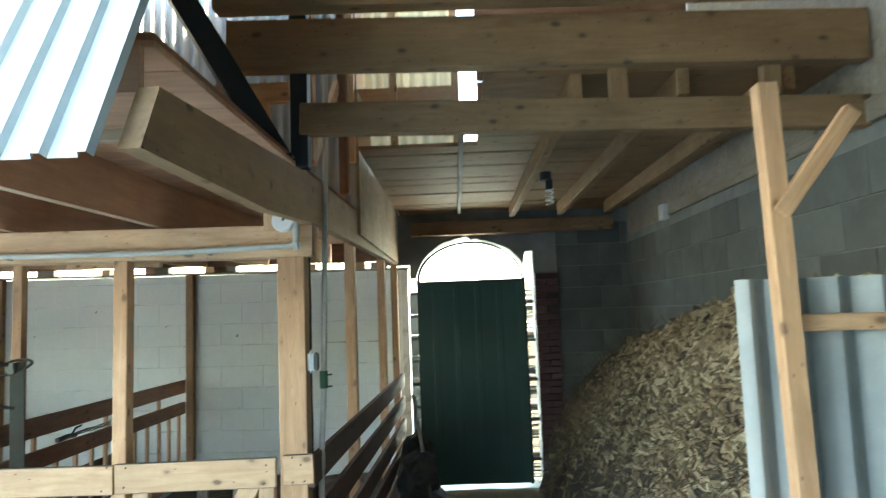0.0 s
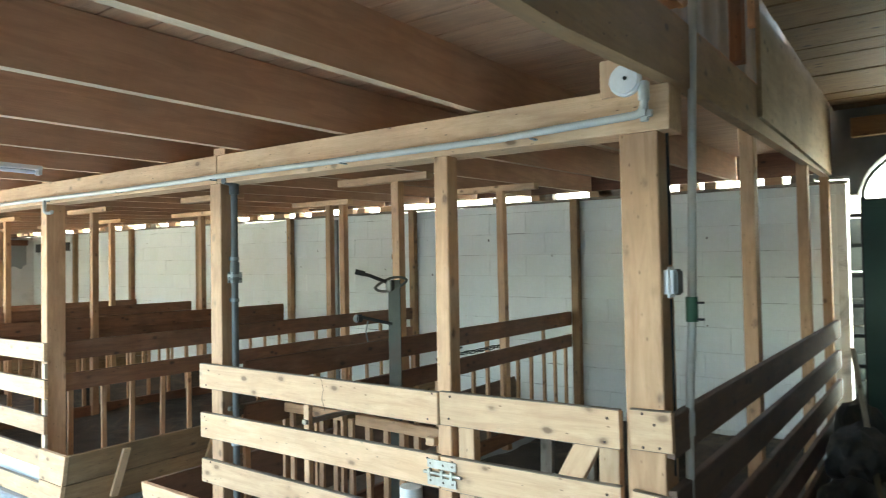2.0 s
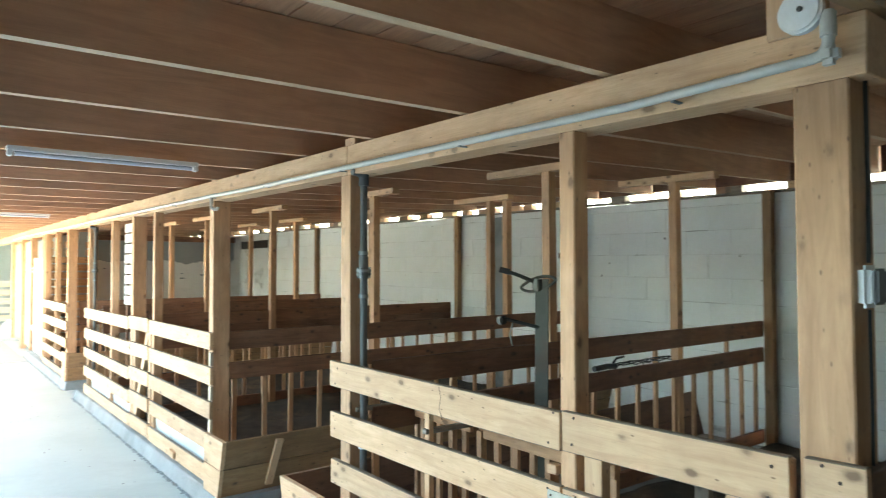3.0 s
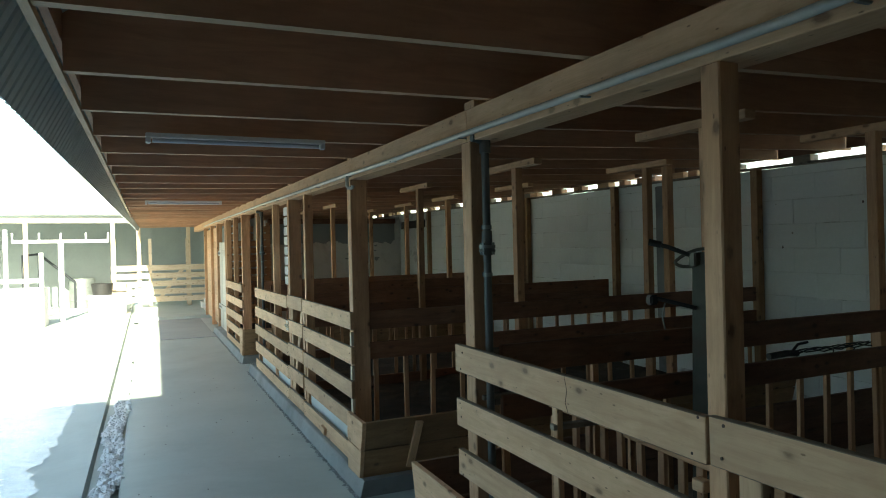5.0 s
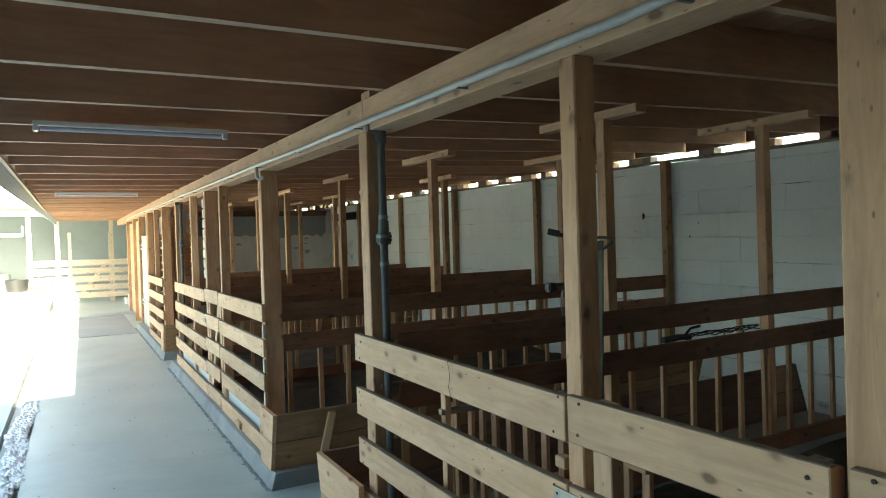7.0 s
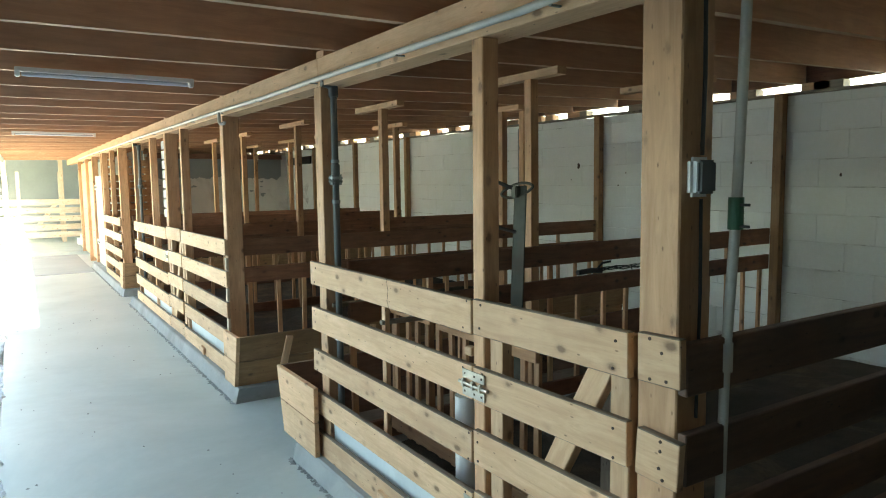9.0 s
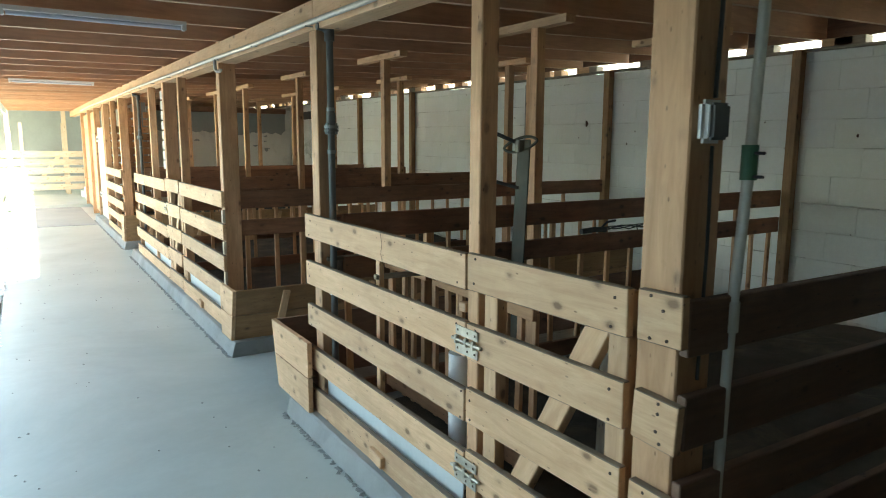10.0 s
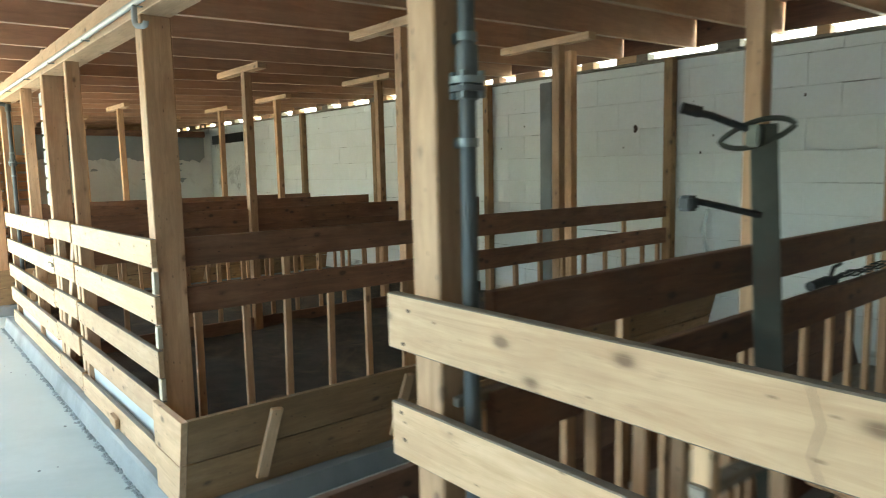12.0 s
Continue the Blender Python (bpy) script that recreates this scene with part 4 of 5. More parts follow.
drain_pipe(-2.692, 2.885, 1.945, "dark grey plastic drain pipe with flanged joint on a post")
drain_pipe(-8.55, 2.885, 1.99, "dark grey plastic drain pipe on the last post of a pen")
hook = thing("pipe_hook", (-4.4, 2.83, 1.93), "small bent grey pipe end under the beam", "pipe")
rod("pipe", [(-4.46, 2.80, 1.975)] + bend((-4.46, 2.80, 1.975), (-4.46, 2.80, 1.90), (-4.42, 2.82, 1.90), 0.025) + [(-4.43, 2.82, 1.90)] + bend((-4.44, 2.815, 1.90), (-4.41, 2.825, 1.90), (-4.41, 2.825, 1.94), 0.015), 0.011, PVC, hook)

wp = thing("water_pipe", (-1.64, 2.96, 0.12), "short white plastic pipe standing inside the pen", "pipe")
bm = cylinder(0.045, 0.57, 28)
part("pipe", bm, WHITE, wp, "", pose(-1.70, 2.96, 0.385), True)
feed_sheet = tagged(part("steel_tray", box_bm(-2.78, 2.855, 0.10, -1.52, 2.862, 0.36, 0.002), PALE_SHEET, None), "pale blue grey sheet tray behind the lower boards", "tray")
tagged(part("steel_tray", box_bm(-8.5, 2.855, 0.10, -6.72, 2.862, 0.36, 0.002), PALE_SHEET, None), "pale blue grey sheet tray behind the lower boards", "tray")
tagged(part("steel_tray", box_bm(-5.9, 2.855, 0.10, -4.62, 2.862, 0.36, 0.002), PALE_SHEET, None), "pale blue grey sheet tray behind the lower boards", "tray")
cleat = tagged(timber("cleat", (-2.13, 2.798, 0.150), (-2.02, 2.798, 0.140), 0.022, 0.05, PINE), "small pine cleat nailed on the lowest board", "cleat")
tagged(timber("cleat", (-5.3, 2.798, 0.150), (-5.2, 2.798, 0.140), 0.022, 0.05, PINE), "small pine cleat nailed on the lowest board", "cleat")
wire = thing("wire", (-2.02, 2.80, 1.0), "thin rusty wire hanging over the top board", "wire")
rod("strand", [(-2.03, 2.815, 1.092), (-2.035, 2.804, 1.085), (-2.02, 2.803, 1.04), (-2.03, 2.803, 1.0), (-2.015, 2.804, 0.965), (-2.03, 2.82, 0.95)], 0.0008, NAIL, wire)


def fluorescent(x, y0, y1):
    root = thing("tube_lamp", (x, (y0 + y1) / 2, under(2.0, x) - 0.04), "unlit fluorescent tube lamp under the joists", "lamp", "tube lamps")
    zc = under((y0 + y1) / 2, x)
    part("body", box_bm(x - 0.025, y0, zc - 0.018, x + 0.025, y1, zc + 0.004, 0.003), WHITE, root)
    rod("tube", [(x, y0 + 0.03, zc - 0.030), (x, y1 - 0.03, zc - 0.030)], 0.011, TUBE, root)
    for y in (y0 + 0.012, y1 - 0.012):
        part("end_cap", box_bm(x - 0.02, y - 0.012, zc - 0.044, x + 0.02, y + 0.012, zc - 0.012, 0.004), WHITE, root)
    return root


fluorescent(-3.75, 1.61, 2.48)
fluorescent(-8.75, 1.60, 2.45)

lamp = thing("bulb_lamp", (0.62, 4.1, 2.45), "unlit spiral bulb in a black holder under a rafter", "lamp")
part("holder", cylinder(0.022, 0.06, 16), BLACK, lamp, "", pose(0.56, 4.1, 2.41))
part("ceiling_rose", cylinder(0.035, 0.05, 16), BLACK, lamp, "", pose(0.54, 4.1, 2.46))
rod("bulb", [(0.56 + 0.022 * math.cos(a), 4.1 + 0.022 * math.sin(a), 2.385 - 0.0045 * a) for a in [i * 0.5 for i in range(44)]], 0.006, WHITE, lamp, "grey white spiral tube")
# white box in place of a small daylit opening
tagged(part("junction_box", box_bm(1.555, 5.15, 2.30, 1.61, 5.25, 2.42, 0.006), WHITE, None), "small square white box standing in for a bright gap at the wall top", "junction box")
# pale strip added for daylight between wall top and rafters
ledge = timber("pale_ledge", (1.60, 2.0, 2.37), (1.60, 5.1, 2.37), 0.03, 0.09, GREYWOOD)
tagged(ledge, "pale board standing in for a lit gap on top of the block wall", "board", "", "structure")

# ---- inside the first pen ----
rack = thing("hay_rack", (-2.1, 3.12, 0.12), "low pine hay rack with slats behind the pen front", "rack")
timber("rail", (-2.64, 3.14, 0.845), (-2.24, 3.14, 0.845), 0.022, 0.045, PINE_POST, rack)
timber("rail", (-2.16, 3.14, 0.84), (-1.50, 3.14, 0.83), 0.022, 0.05, PINE_POST, rack)
timber("rail", (-2.62, 3.14, 0.26), (-1.50, 3.14, 0.26), 0.03, 0.06, PINE_POST, rack)
for i in range(12):
    x = -2.60 + i * 0.098 + RNG.uniform(-0.012, 0.012)
    timber("slat", (x, 3.165, 0.2), (x + RNG.uniform(-0.01, 0.01), 3.165, 0.83), 0.03, 0.018, PINE_POST, rack, "", 0.002, 0.4, up=(0, 1, 0))
for i, x in enumerate((-2.72, -2.20)):
    timber("cross_bar", (x, 2.86, 0.875), (x + 0.03, 3.40, 0.875), 0.028, 0.02, GREYWOOD, rack)
timber("upright", (-2.20, 2.885, 0.2), (-2.20, 2.885, 0.95), 0.032, 0.025, PINE, rack, up=(0, 1, 0))
block = tagged(timber("wood_block", (-1.53, 2.85, 0.895), (-1.49, 2.85, 0.895), 0.03, 0.03, PINE), "small pine block behind the top boards", "wood block")
stakes = thing("pen_divider", (-1.15, 3.3, 0.12), "two short upright stakes inside the pen", "stakes")
for x, y, top in ((-1.26, 3.25, 0.90), (-1.10, 3.28, 0.94)):
    timber("stake", (x, y, 0.14), (x + 0.01, y, top), 0.05, 0.03, GREYWOOD, stakes, up=(0, 1, 0))

stand = thing("steel_stand", (-2.58, 3.9, 0.14), "leaning grey steel bar with hooks and ropes", "stand")
timber("bar", (-2.50, 3.82, 0.14), (-2.655, 4.005, 1.45), 0.075, 0.012, OLIVE, stand, up=(0.43, -0.9, 0))
loop = []
for i in range(33):
    a = 2 * math.pi * i / 32
    loop.append((-2.665 + 0.088 * math.cos(a) * (1 - 0.25 * abs(math.sin(a))), 3.985 + 0.045 * math.cos(a), 1.425 + 0.036 * math.sin(a) + 0.022 * math.cos(a)))
rod("ring", loop, 0.008, OLIVE, stand, "grey green steel loop")
part("head", box_bm(-2.69, 3.96, 1.385, -2.645, 4.0, 1.45, 0.006), OLIVE, stand)
rod("handle", [(-2.67, 3.98, 1.43), (-2.76, 3.90, 1.48), (-2.80, 3.86, 1.495)], 0.011, BLACK, stand, "black rubber handle")
rod("grip", [(-2.78, 3.88, 1.49), (-2.82, 3.84, 1.505)], 0.017, BLACK, stand)
rod("handle", [(-2.63, 3.95, 1.19), (-2.72, 3.87, 1.22), (-2.77, 3.83, 1.235)], 0.010, BLACK, stand, "black rubber handle")
part("clamp", box_bm(-2.80, 3.79, 1.205, -2.755, 3.84, 1.25, 0.008), BLACK, stand)
rod("cord", [(-2.74, 3.86, 1.21), (-2.75, 3.85, 1.15), (-2.74, 3.86, 1.08)], 0.004, STEEL, stand)
harness = thing("cable_bundle", (-2.70, 4.95, 0.89), "black grip and loose cables lying on a barrier rail", "cable")
rod("grip", [(-2.705, 4.50, 0.905), (-2.70, 4.62, 0.912), (-2.70, 4.70, 0.905)], 0.017, BLACK, harness, "black rubber grip")
rod("lever", [(-2.70, 4.66, 0.915), (-2.71, 4.72, 0.95), (-2.715, 4.80, 0.955)], 0.007, BLACK, harness)
for k in range(4):
    rod("cable", [(-2.70 + 0.012 * math.sin(i * 1.3 + k), 4.66 + 0.062 * i, 0.897 + 0.028 * abs(math.sin(i * 0.55 + k * 0.9))) for i in range(11)], 0.0035, BLACK, harness)
rod("hanging_cable", [(-2.715, 5.0, 0.90), (-2.72, 5.02, 0.84), (-2.718, 5.08, 0.80), (-2.715, 5.14, 0.85), (-2.705, 5.16, 0.895)], 0.0035, BLACK, harness)

# ---- passage: chip heap, sheet, post, sacks ----
def heap_z(x, y):
    """Height of the chip heap against the east wall."""
    crest = 1.66 if y < 3.3 else max(1.2, 1.66 - (y - 3.3) * 0.17)
    toe = 0.62 + 0.05 * math.sin(y * 2.3)
    u = max(0.0, (x - toe) / (1.6 - toe))
    z = crest * min(1.0, u * 1.5) ** 0.5
    return z + 0.05 * noise.noise(Vector((x * 4, y * 4, 0.3)))


bm = bmesh.new()
nx, ny = 26, 70
grid = [[bm.verts.new((0.5 + 1.11 * i / nx, 1.93 + 4.4 * j / ny, max(0.0, heap_z(0.5 + 1.11 * i / nx, 1.93 + 4.4 * j / ny)))) for j in range(ny + 1)] for i in range(nx + 1)]
for i in range(nx):
    for j in range(ny):
        bm.faces.new((grid[i][j], grid[i + 1][j], grid[i + 1][j + 1], grid[i][j + 1]))
tagged(part("chip_heap", bm, LITTER, None, "", None, True), "tall heap of wood chips and bark against the wall", "wood chips", "", "stuff")


def scatter_chips():
    verts, faces = [], []
    r = random.Random(11)
    for k in range(11000):
        x, y = 0.55 + 1.05 * r.random(), 1.95 + 4.2 * r.random() ** 1.3
        z = heap_z(x, y)
        edge = 0.77 + 0.07 * noise.noise(Vector((y * 3, z * 3, 5))) + max(0.0, y - 4.4) * 0.32
        if z < 0.02 or (x < edge and r.random() > max(0.05, 0.6 - (edge - x) * 5)):
            continue
        s = r.uniform(0.012, 0.034) * (1.5 if r.random() < 0.12 else 1.0)
        m = Matrix.Translation((x, y, z + 0.008)) @ Euler((r.uniform(-0.9, 0.9), r.uniform(-1.2, 0.3), r.uniform(0, 6.3))).to_matrix().to_4x4()
        n = len(verts)
        h = s * 0.16
        for px, py in ((-1, -0.45), (1, -0.55), (1.1, 0.4), (-0.8, 0.5)):
            for pz in (-h, h):
                verts.append(m @ Vector((px * s * r.uniform(0.8, 1.2), py * s, pz)))
        faces += [(n + 1, n + 3, n + 5, n + 7), (n, n + 1, n + 7, n + 6), (n, n + 2, n + 3, n + 1), (n + 2, n + 4, n + 5, n + 3), (n + 4, n + 6, n + 7, n + 5)]
    me = bpy.data.meshes.new("wood_chips")
    me.from_pydata(verts, [], faces)
    me.materials.append(CHIPS)
    tagged(new("wood_chips", me), "loose split wood chips and bark on the heap", "wood chips", "", "stuff")


scatter_chips()


def straw_tuft(name, count, xs, ys, material, label, seed, longest=0.14):
    verts, faces = [], []
    r = random.Random(seed)
    for k in range(count):
        x, y = r.uniform(*xs), r.uniform(*ys)
        z = max(0.02, heap_z(x, y)) + r.uniform(0.0, 0.05)
        l = r.uniform(0.05, longest)
        a, e = r.uniform(0, 6.3), r.uniform(-0.5, 0.7)
        d = Vector((math.cos(a) * math.cos(e), math.sin(a) * math.cos(e), math.sin(e))) * l
        s = Vector((-d.y, d.x, 0)).normalized() * 0.0025
        n = len(verts)
        p = Vector((x, y, z))
        verts += [p - s, p + s, p + d + s, p + d - s]
        faces.append((n, n + 1, n + 2, n + 3))
    me = bpy.data.meshes.new(name)
    me.from_pydata(verts, [], faces)
    me.materials.append(material)
    tagged(new(name, me), label, "straw", "", "stuff")


straw_tuft("straw", 1100, (0.62, 0.95), (4.2, 5.6), STRAW, "loose yellow straw at the foot of the heap", 5)
straw_tuft("dark_straw", 3800, (0.60, 0.98), (2.0, 6.1), DARKSTRAW, "dark trampled straw along the foot of the heap", 6, 0.2)
straw_tuft("dark_straw", 1500, (0.9, 1.58), (4.6, 6.1), DARKSTRAW, "dark straw and twigs behind the wood chips", 7, 0.22)
part_sheet = part("corrugated_sheet", corrugated(0.90, 1.715, 0.118, 0.022), ZINC, None, "", pose(0.735, 1.89, 0.0, 90, 0, 0), True)
tagged(part_sheet, "upright galvanised corrugated sheet holding back the chips", "sheet")
prop = thing("sheet_frame", (1.0, 1.84, 0.0), "leaning rough pine pole with brace and batten", "frame")
timber("pole", (0.865, 1.82, 0.0), (0.825, 1.82, 2.235), 0.055, 0.05, PINE_POST, prop, up=(0, 1, 0))
timber("brace", (0.83, 1.80, 1.88), (1.04, 1.80, 2.15), 0.03, 0.045, PINE_POST, prop)
timber("batten", (0.84, 1.845, 1.595), (1.58, 1.845, 1.59), 0.03, 0.045, PINE_POST, prop)

sacks = thing("sack_pile", (-0.25, 5.2, 0.0), "dark sacks and plastic film heaped by the fence", "sacks")
for k, (x, y, z, sx, sy, sz) in enumerate(((-0.36, 5.55, 0.16, 0.17, 0.36, 0.20), (-0.40, 5.0, 0.17, 0.15, 0.30, 0.20), (-0.38, 5.3, 0.42, 0.15, 0.32, 0.17), (-0.40, 4.55, 0.12, 0.14, 0.26, 0.13), (-0.42, 5.8, 0.42, 0.12, 0.22, 0.24))):
    bm = bmesh.new()
    bmesh.ops.create_icosphere(bm, subdivisions=4, radius=1)
    for v in bm.verts:
        n = noise.noise(v.co * 1.6 + Vector((k * 7, 0, 0))) * 0.35 + noise.noise(v.co * 4 + Vector((k * 3, 1, 0))) * 0.14
        v.co = Vector((v.co.x * sx, v.co.y * sy, v.co.z * sz)) * (1 + n)
        v.co.z = max(v.co.z, -z)
    part("sack", bm, SACK, sacks, "", pose(x, y, z), True)
bm = bmesh.new()
bmesh.ops.create_grid(bm, x_segments=24, y_segments=24, size=0.5)
for v in bm.verts:
    x, y = v.co.x, v.co.y
    v.co = Vector((0.02 + x * 0.34 + 0.03 * noise.noise(Vector((x * 6, y * 6, 2))), y * 0.7, max(0.012, 0.30 - 0.9 * (x + 0.5) ** 1.5 * 0.35 + 0.09 * noise.noise(Vector((x * 5, y * 5, 0))))))
part("film", bm, FILM, sacks, "crumpled plastic film", pose(-0.12, 5.1, 0), True)
timber("shovel_handle", (-0.20, 4.65, 0.02), (-0.45, 5.95, 0.95), 0.028, 0.028, GREYWOOD, sacks, "worn wooden shovel handle", 0.009)

# ---- drain, far end and yard ----
def drain_ice():
    """Lumps of ice and slush filling most of the channel."""
    verts, faces = [], []
    r = random.Random(3)
    ring = ((1, 0, 0), (0.5, 0.87, 0), (-0.5, 0.87, 0), (-1, 0, 0), (-0.5, -0.87, 0), (0.5, -0.87, 0))
    for k in range(3600):
        x = -1.5 - 10.0 * r.random() ** 1.3
        y = 1.27 + 0.02 * math.sin(x * 3.1) + 0.03 * noise.noise(Vector((x * 2.5, 0, 0))) + 0.13 * r.random()
        s = r.uniform(0.008, 0.034)
        n = len(verts)
        c = Vector((x, y, -0.014 + r.uniform(-0.02, 0.016)))
        for d in ring:
            verts.append(c + Vector(d) * s * r.uniform(0.6, 1.3) + Vector((0, 0, r.uniform(-0.3, 0.2) * s)))
        for d in ring[::2]:
            verts.append(c + Vector(d) * s * r.uniform(0.3, 0.6) + Vector((0, 0, s * r.uniform(0.35, 0.75))))
        faces += [(n + a, n + b, n + e) for a, b, e in ((0, 1, 6), (1, 7, 6), (1, 2, 7), (2, 3, 7), (3, 8, 7), (3, 4, 8), (4, 5, 8), (5, 6, 8), (5, 0, 6), (6, 7, 8))]
    me = bpy.data.meshes.new("drain_ice")
    me.from_pydata(verts, [], faces)
    me.materials.append(ICE)
    tagged(new("drain_ice", me), "lumps of white ice and slush in the drain channel", "ice", "", "stuff")


drain_ice()


def puddle():
    """A ragged sheet of thin wet ice on the yard."""
    bm = bmesh.new()
    top = []
    for i in range(160):
        x = -2.6 - 6.4 * i / 159
        top.append((x, 0.90 - 0.05 * (x + 6.2) * 0.3 + 0.16 * noise.noise(Vector((x * 1.3, 4, 0))) + 0.07 * noise.noise(Vector((x * 6, 2, 0))) + 0.03 * noise.noise(Vector((x * 19, 2, 0)))))
    for (xa, ya), (xb, yb) in zip(top, top[1:]):
        bm.faces.new([bm.verts.new(p) for p in ((xa, ya, 0.004), (xb, yb, 0.004), (xb, -1.5, 0.004), (xa, -1.5, 0.004))])
    bmesh.ops.remove_doubles(bm, verts=bm.verts, dist=0.0001)
    m = Mat("thin_ice", 0.22)
    v = m.coords((1, 1, 1), scatter=False)
    c = m.ramp(m.noise(v, 3.5, 7, 0.7), (0.35, (0.48, 0.54, 0.57)), (0.62, (0.74, 0.82, 0.86)))
    m.colour(c)
    m.rough(m.math("ADD", m.math("MULTIPLY", m.noise(v, 9.0, 4), 0.35), 0.05))
    m.bump(m.noise(v, 12.0, 6, 0.65), 0.4, 0.01)
    tagged(part("puddle", bm, m.m, None), "ragged sheet of thin wet ice on the concrete yard", "ice sheet", "", "structure")


puddle()


def lean_to():
    root = thing("lean_to_roof", (-20.5, -2, 2.45), "front beam and roof edge of the far lean-to", "roof", kind="structure")
    timber("beam", (-20.5, -9, 2.50), (-20.5, 6.4, 2.44), 0.10, 0.14, PALE_PINE, root)
    part("roof", box_bm(-23.6, -9, 2.60, -20.3, 6.4, 2.66), PALE_SHEET, root)
    for y in (-4.0, -1.25, 0.78, 1.42, 2.7, 3.35):
        timber("post", (-20.5, y, 0), (-20.5, y, 2.44), 0.09, 0.10, PALE_PINE, root, up=(0, 1, 0))


lean_to()
far_pen = thing("far_pen_fence", (-20.4, 2.0, 0.0), "pine board fence of a pen at the aisle's end", "fence")
for z in (1.14, 0.92, 0.70, 0.48, 0.27):
    timber("board", (-20.43, 0.72, z), (-20.43, 1.70, z), 0.025, 0.15, PALE_PINE, far_pen, "", 0.003, 0.2)
    timber("board", (-20.43, 1.71, z), (-20.43, 3.38, z), 0.025, 0.15, PALE_PINE, far_pen, "", 0.003, 0.2)
timber("brace", (-20.46, 1.9, 0.25), (-20.46, 2.55, 1.12), 0.03, 0.09, PALE_PINE, far_pen)
for y in (0.80, 1.70, 2.66):
    timber("upright", (-20.47, y, 0.1), (-20.47, y, 1.95), 0.05, 0.08, PALE_PINE, far_pen, up=(0, 1, 0))
slab_step = tagged(part("raised_slab", box_bm(-20.4, 1.3, -0.02, -16.84, 3.6, 0.07, 0.01), FLOOR, None), "low raised concrete slab before the far pen", "slab", "", "structure")
tagged(part("feed_sack", box_bm(-18.6, 2.85, 0.06, -17.9, 3.3, 0.36, 0.08), RENDER_WHITE, None, "", None, True), "pale full feed sack lying on the slab", "sack")

frame_t = thing("hanging_post", (-18.2, -0.22, 0.0), "white painted steel T-shaped post with upright hooks", "post")
timber("post", (-18.2, -0.22, 0), (-18.2, -0.22, 1.90), 0.11, 0.11, YARDWHITE, frame_t, up=(0, 1, 0))
timber("crossbar", (-18.2, -1.20, 1.87), (-18.2, 0.78, 1.86), 0.06, 0.07, YARDWHITE, frame_t)
for y in (-1.19, -0.66, -0.22, 0.30, 0.77):
    timber("hook", (-18.2, y, 1.88), (-18.2, y, 2.06), 0.035, 0.035, YARDWHITE, frame_t, up=(0, 1, 0))
low_wall = thing("yard_trough", (-16.9, -1.6, 0.0), "white painted masonry trough with rails in the yard", "trough")
part("body", box_bm(-17.5, -3.2, 0.0, -16.8, -0.42, 0.84, 0.02), YARDWHITE, low_wall)
for y in (-2.2, -1.12, -0.47):
    timber("post", (-16.95, y, 0.82), (-16.95, y, 1.60 if y > -0.6 else 2.1), 0.08, 0.08, YARDWHITE, low_wall, up=(0, 1, 0))
timber("rail", (-16.95, -3.1, 1.02), (-16.95, -0.47, 1.0), 0.06, 0.09, YARDWHITE, low_wall)
planter = thing("stone_planter", (-19.4, 0.7, 0.0), "pale square planter with dark pots beside the pen", "planter")
part("body", box_bm(-19.8, 0.25, 0.0, -19.2, 1.1, 0.42, 0.02), YARDWHITE, planter)
part("rim", box_bm(-19.84, 0.20, 0.42, -19.16, 1.15, 0.50, 0.015), YARDWHITE, planter)
tagged(part("bucket", cylinder(0.22, 0.30, 24, 0.26), BLACK, None, "", pose(-19.5, 0.55, 0.65), True), "black rubber bucket standing on the planter", "bucket")
barrel = thing("barrel", (-22.7, -0.15, 0.0), "dark grey drum standing under the lean-to", "barrel")
part("drum", cylinder(0.35, 0.85, 28), STEEL, barrel, "", pose(-22.7, -0.15, 0.43), True)
for z in (0.2, 0.6):
    part("rib", cylinder(0.362, 0.03, 28), STEEL, barrel, "", pose(-22.7, -0.15, z), True)
ladder_rail = thing("stair_rail", (-22.5, -1.0, 0.0), "dark handrail sloping down behind the hanging post", "rail")
rod("rail", [(-22.4, -1.6, 0.4), (-22.4, -1.6, 1.55), (-22.4, -1.2, 1.6), (-22.4, -0.3, 0.75), (-22.4, -0.3, 0.0)], 0.04, DARKSTEEL, ladder_rail)
rod("post", [(-22.4, -1.2, 0.0), (-22.4, -1.2, 1.6)], 0.035, DARKSTEEL, ladder_rail)

# boarding and door beyond the last pen, and white slats for daylight
slats = thing("daylight_slats", (-7.2, 2.95, 1.15), "white slats standing in for daylight through a barred opening", "panel")
# white slats replace the bright outdoors between dark bars
for i in range(8):
    z = 1.20 + i * 0.103
    timber("slat", (-7.40, 2.945, z), (-6.90, 2.945, z), 0.018, 0.086, YARDWHITE, slats, "", 0.003)
for x in (-7.38, -6.92):
    timber("upright", (x, 2.968, 0.8), (x, 2.968, 1.96), 0.04, 0.025, BROWN, slats, up=(0, 1, 0))
board_wall = thing("board_wall", (-14.8, 2.95, 0.0), "pine boarding beyond the plank door", "partition", kind="structure")
for i in range(14):
    timber("board", (-13.95, 2.92, 0.16 + i * 0.138), (-16.8, 2.92, 0.16 + i * 0.138), 0.025, 0.137, PINE, board_wall, "", 0.003, 0.1)
partition = thing("board_partition", (-13.3, 3.4, 0.12), "pine boards with open gaps behind the last pen", "partition", kind="structure")
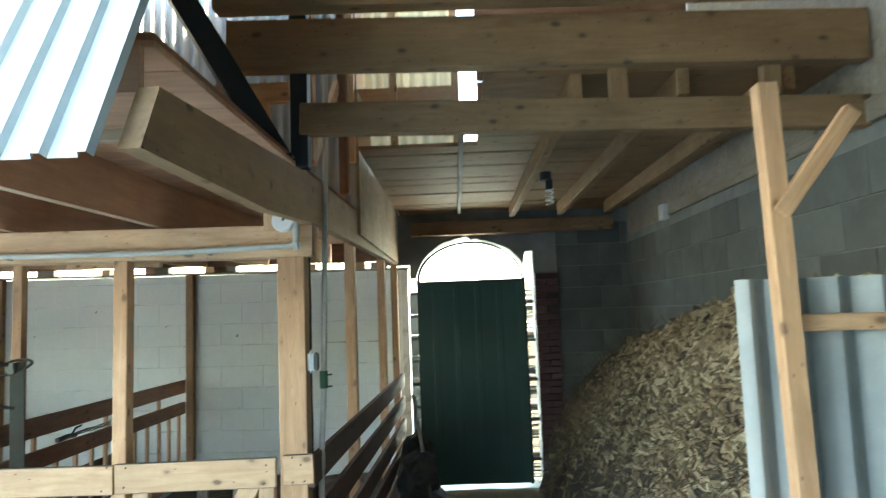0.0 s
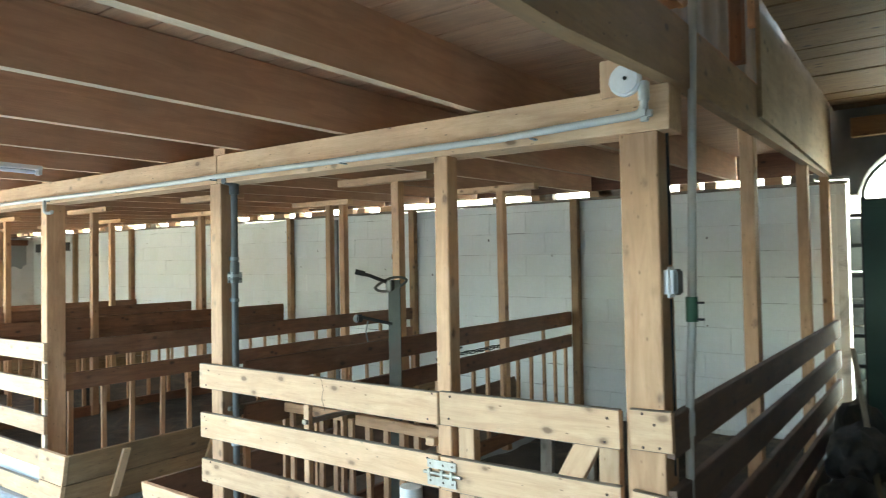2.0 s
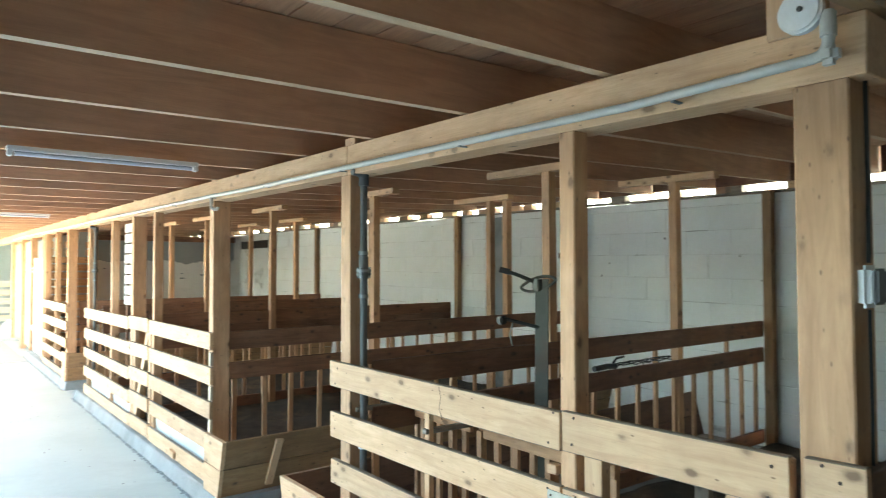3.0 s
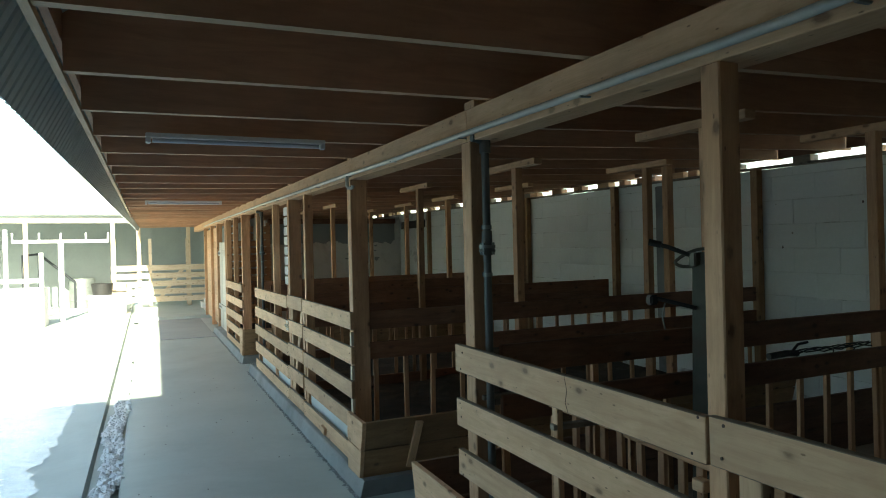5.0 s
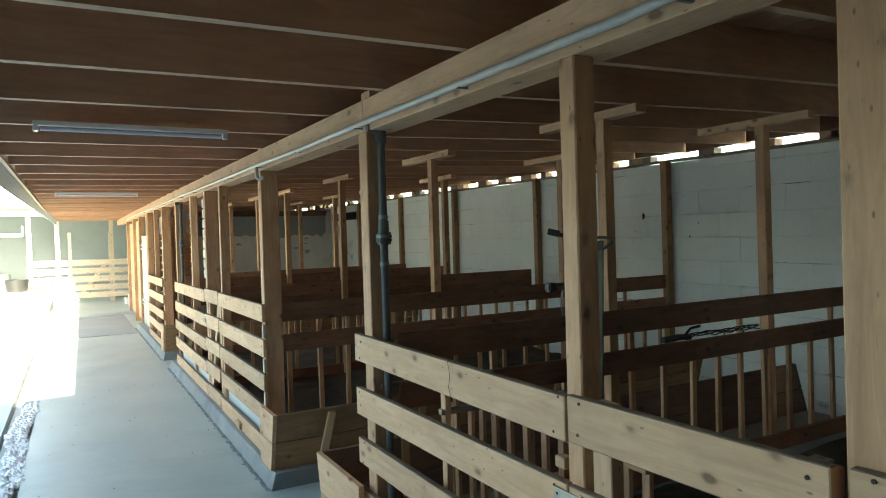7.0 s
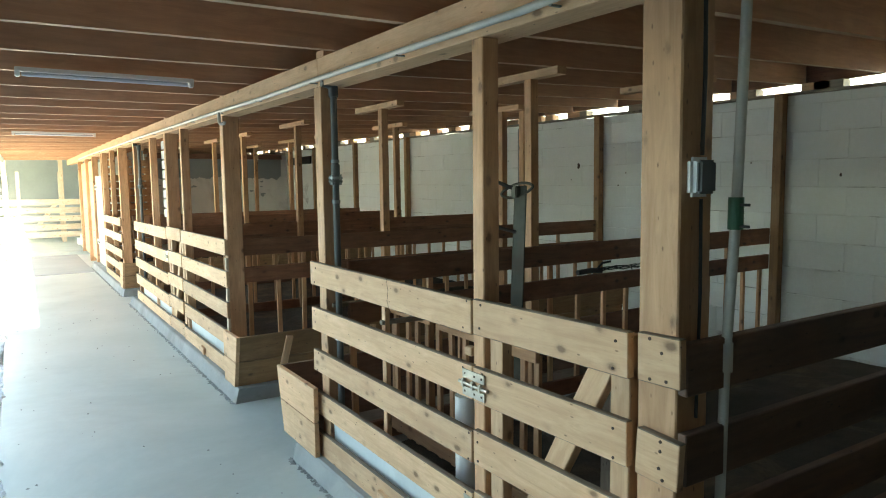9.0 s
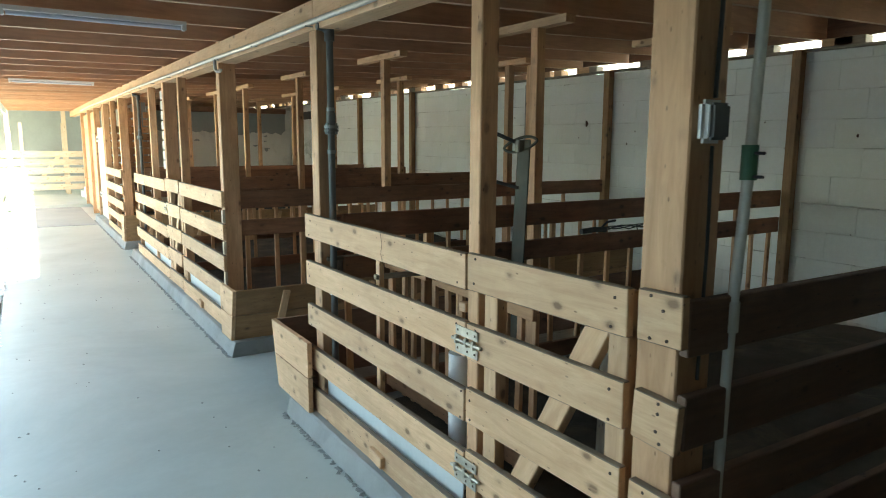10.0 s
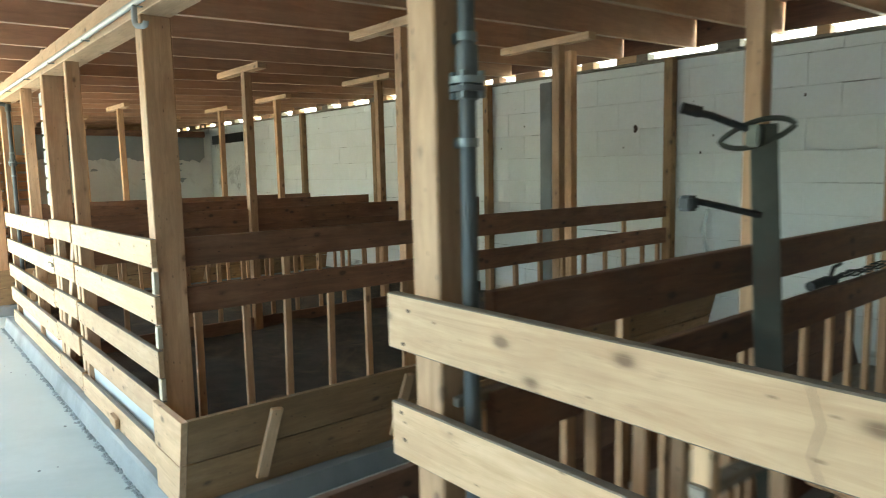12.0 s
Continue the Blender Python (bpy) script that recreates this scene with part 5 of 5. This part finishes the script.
for i in range(14):
    z = 0.22 + i * 0.132
    for ya, yb in ((2.96, 3.78),) if i < 12 else ((2.96, 3.12), (3.30, 3.46), (3.62, 3.78)):
        timber("board", (-13.3, ya, z), (-13.3, yb, z + RNG.uniform(-0.006, 0.006)), 0.024, 0.108, PINE_POST, partition, "", 0.003, 0.2)
for y in (3.0, 3.38, 3.74):
    timber("upright", (-13.33, y, 0.12), (-13.33, y, 2.06), 0.07, 0.035, PINE_POST, partition, up=(1, 0, 0))
door = thing("stable_door", (-13.2, 2.9, 0.0), "pale weathered plank door standing closed", "door")
for i in range(7):
    timber("plank", (-12.56 - i * 0.178, 2.90, 0.04), (-12.56 - i * 0.178, 2.90, 1.70 + RNG.uniform(-0.01, 0.01)), 0.172, 0.03, LIMED, door, up=(0, 1, 0))
for z in (0.5, 1.5):
    timber("ledge", (-12.5, 2.872, z), (-13.7, 2.872, z), 0.025, 0.1, LIMED, door)
for z in (0.5, 1.5):
    part("hinge", box_bm(-13.72, 2.852, z - 0.02, -13.3, 2.858, z + 0.02, 0.002), DARKSTEEL, door, "dark strap hinge")
for x in (-12.40, -13.85, -15.2, -16.9):
    post(x, 2.90, 0.10, 0.10, 0.0, beam_z(x) - 0.052, PINE_POST, "pine post under the beam's far end")
tagged(part("damp_slab", box_bm(-16.85, 1.80, -0.02, -12.95, 2.72, 0.008, 0.003), RENDER_GREY, None), "darker damp concrete patch across the aisle", "slab", "", "structure")
slab_wall("wall_far_pens", -20.4, 3.6, 0, -13.85, 3.75, 2.2, RENDER_GREY, "plain grey wall closing the far pens")
dark_beam = timber("dark_beam", (-13.7, 3.8, 2.10), (-13.7, 6.45, 2.10), 0.12, 0.10, BROWN)
tagged(dark_beam, "dark stained beam along the top of the end wall", "beam", "", "structure")
dark_board = part("dark_board", box_bm(-13.6, YB - 0.03, 1.92, -12.3, YB - 0.008, 2.07, 0.003), BLACK, None)
tagged(dark_board, "black board fixed at the top of the wall", "board", "", "structure")


def plinth_crumbs():
    """Rough mortar squeezed out along the plinths and specks on the floor."""
    verts, faces = [], []
    r = random.Random(21)
    spots = []
    for x0, x1 in ((-3.07, -0.62), (-8.95, -4.15), (-13.7, -9.58)):
        for k in range(int((x1 - x0) * 120)):
            spots.append((r.uniform(x0, x1), 2.744 - abs(r.gauss(0, 0.010)), r.uniform(0.004, 0.013)))
    for k in range(90):
        spots.append((r.uniform(-9, 0.5), r.uniform(1.5, 2.7), r.uniform(0.003, 0.009)))
    for x, y, s in spots:
        n = len(verts)
        c = Vector((x, y, 0.001))
        for d in ((1.3, 0.2, 0), (0.1, 1, 0), (-1.2, 0, 0), (0, -1, 0), (0, 0, 0.8)):
            verts.append(c + Vector(d) * s * r.uniform(0.7, 1.3))
        faces += [(n, n + 1, n + 4), (n + 1, n + 2, n + 4), (n + 2, n + 3, n + 4), (n + 3, n, n + 4)]
    me = bpy.data.meshes.new("mortar_crumbs")
    me.from_pydata(verts, [], faces)
    me.materials.append(PLINTH)
    tagged(new("mortar_crumbs", me), "rough grey mortar crumbs along the plinth foot", "debris", "", "stuff")


plinth_crumbs()

# ---- blocks of the walls ----
def courses(parent, start, along, length, zs, face, material, block, seed, depth=0.012, gap=0.005, bed=0.006, climbing=0.0):
    """Blocks proud of a wall's face. along: +x or +y unit; face: the outward normal."""
    r = random.Random(seed)
    a, n = Vector(along), Vector(face)
    turn = math.degrees(math.atan2(a.y, a.x))
    for k, (z0, z1) in enumerate(zs):
        s = -block / 2 if k % 2 else 0.0
        while s < length - 0.02:
            e = min(s + block, length)
            b = max(s, 0.0)
            if e - b > 0.05:
                l = round(e - b - gap, 4)
                c = Vector(start) + a * ((b + e) / 2) + n * (depth / 2 + r.uniform(-0.0015, 0.0015))
                me = block_mesh(l, depth, round(z1 - z0 - bed, 4), 0.0015, material)
                attach(new("block", me), parent, pose(c.x, c.y, (z0 + z1) / 2 - climbing * c.x, 0, 0, turn))
            s += block


bands = [(1.80 - 0.205 * (9 - i), 1.80 - 0.205 * (8 - i)) for i in range(1, 10)] + [(2.005, 2.078)]
courses(wall_n, (-12.2, YB + 0.012, 0), (1, 0, 0), 11.62, bands, (0, -1, 0), WHITEBLOCK, 0.41, 1, 0.010, 0.0013, 0.006, RISE)
grey = [(0.205 * i, 0.205 * (i + 1)) for i in range(11)]
courses(wall_e, (1.612, 0.2, 0), (0, 1, 0), 6.22, grey, (-1, 0, 0), GREYBLOCK, 0.41, 2)
grey_tall = [(0.205 * i, 0.205 * (i + 1)) for i in range(12)]
courses(wall_g, (0.92, 6.43, 0), (1, 0, 0), 0.68, grey_tall, (0, -1, 0), GREYBLOCK, 0.41, 3)
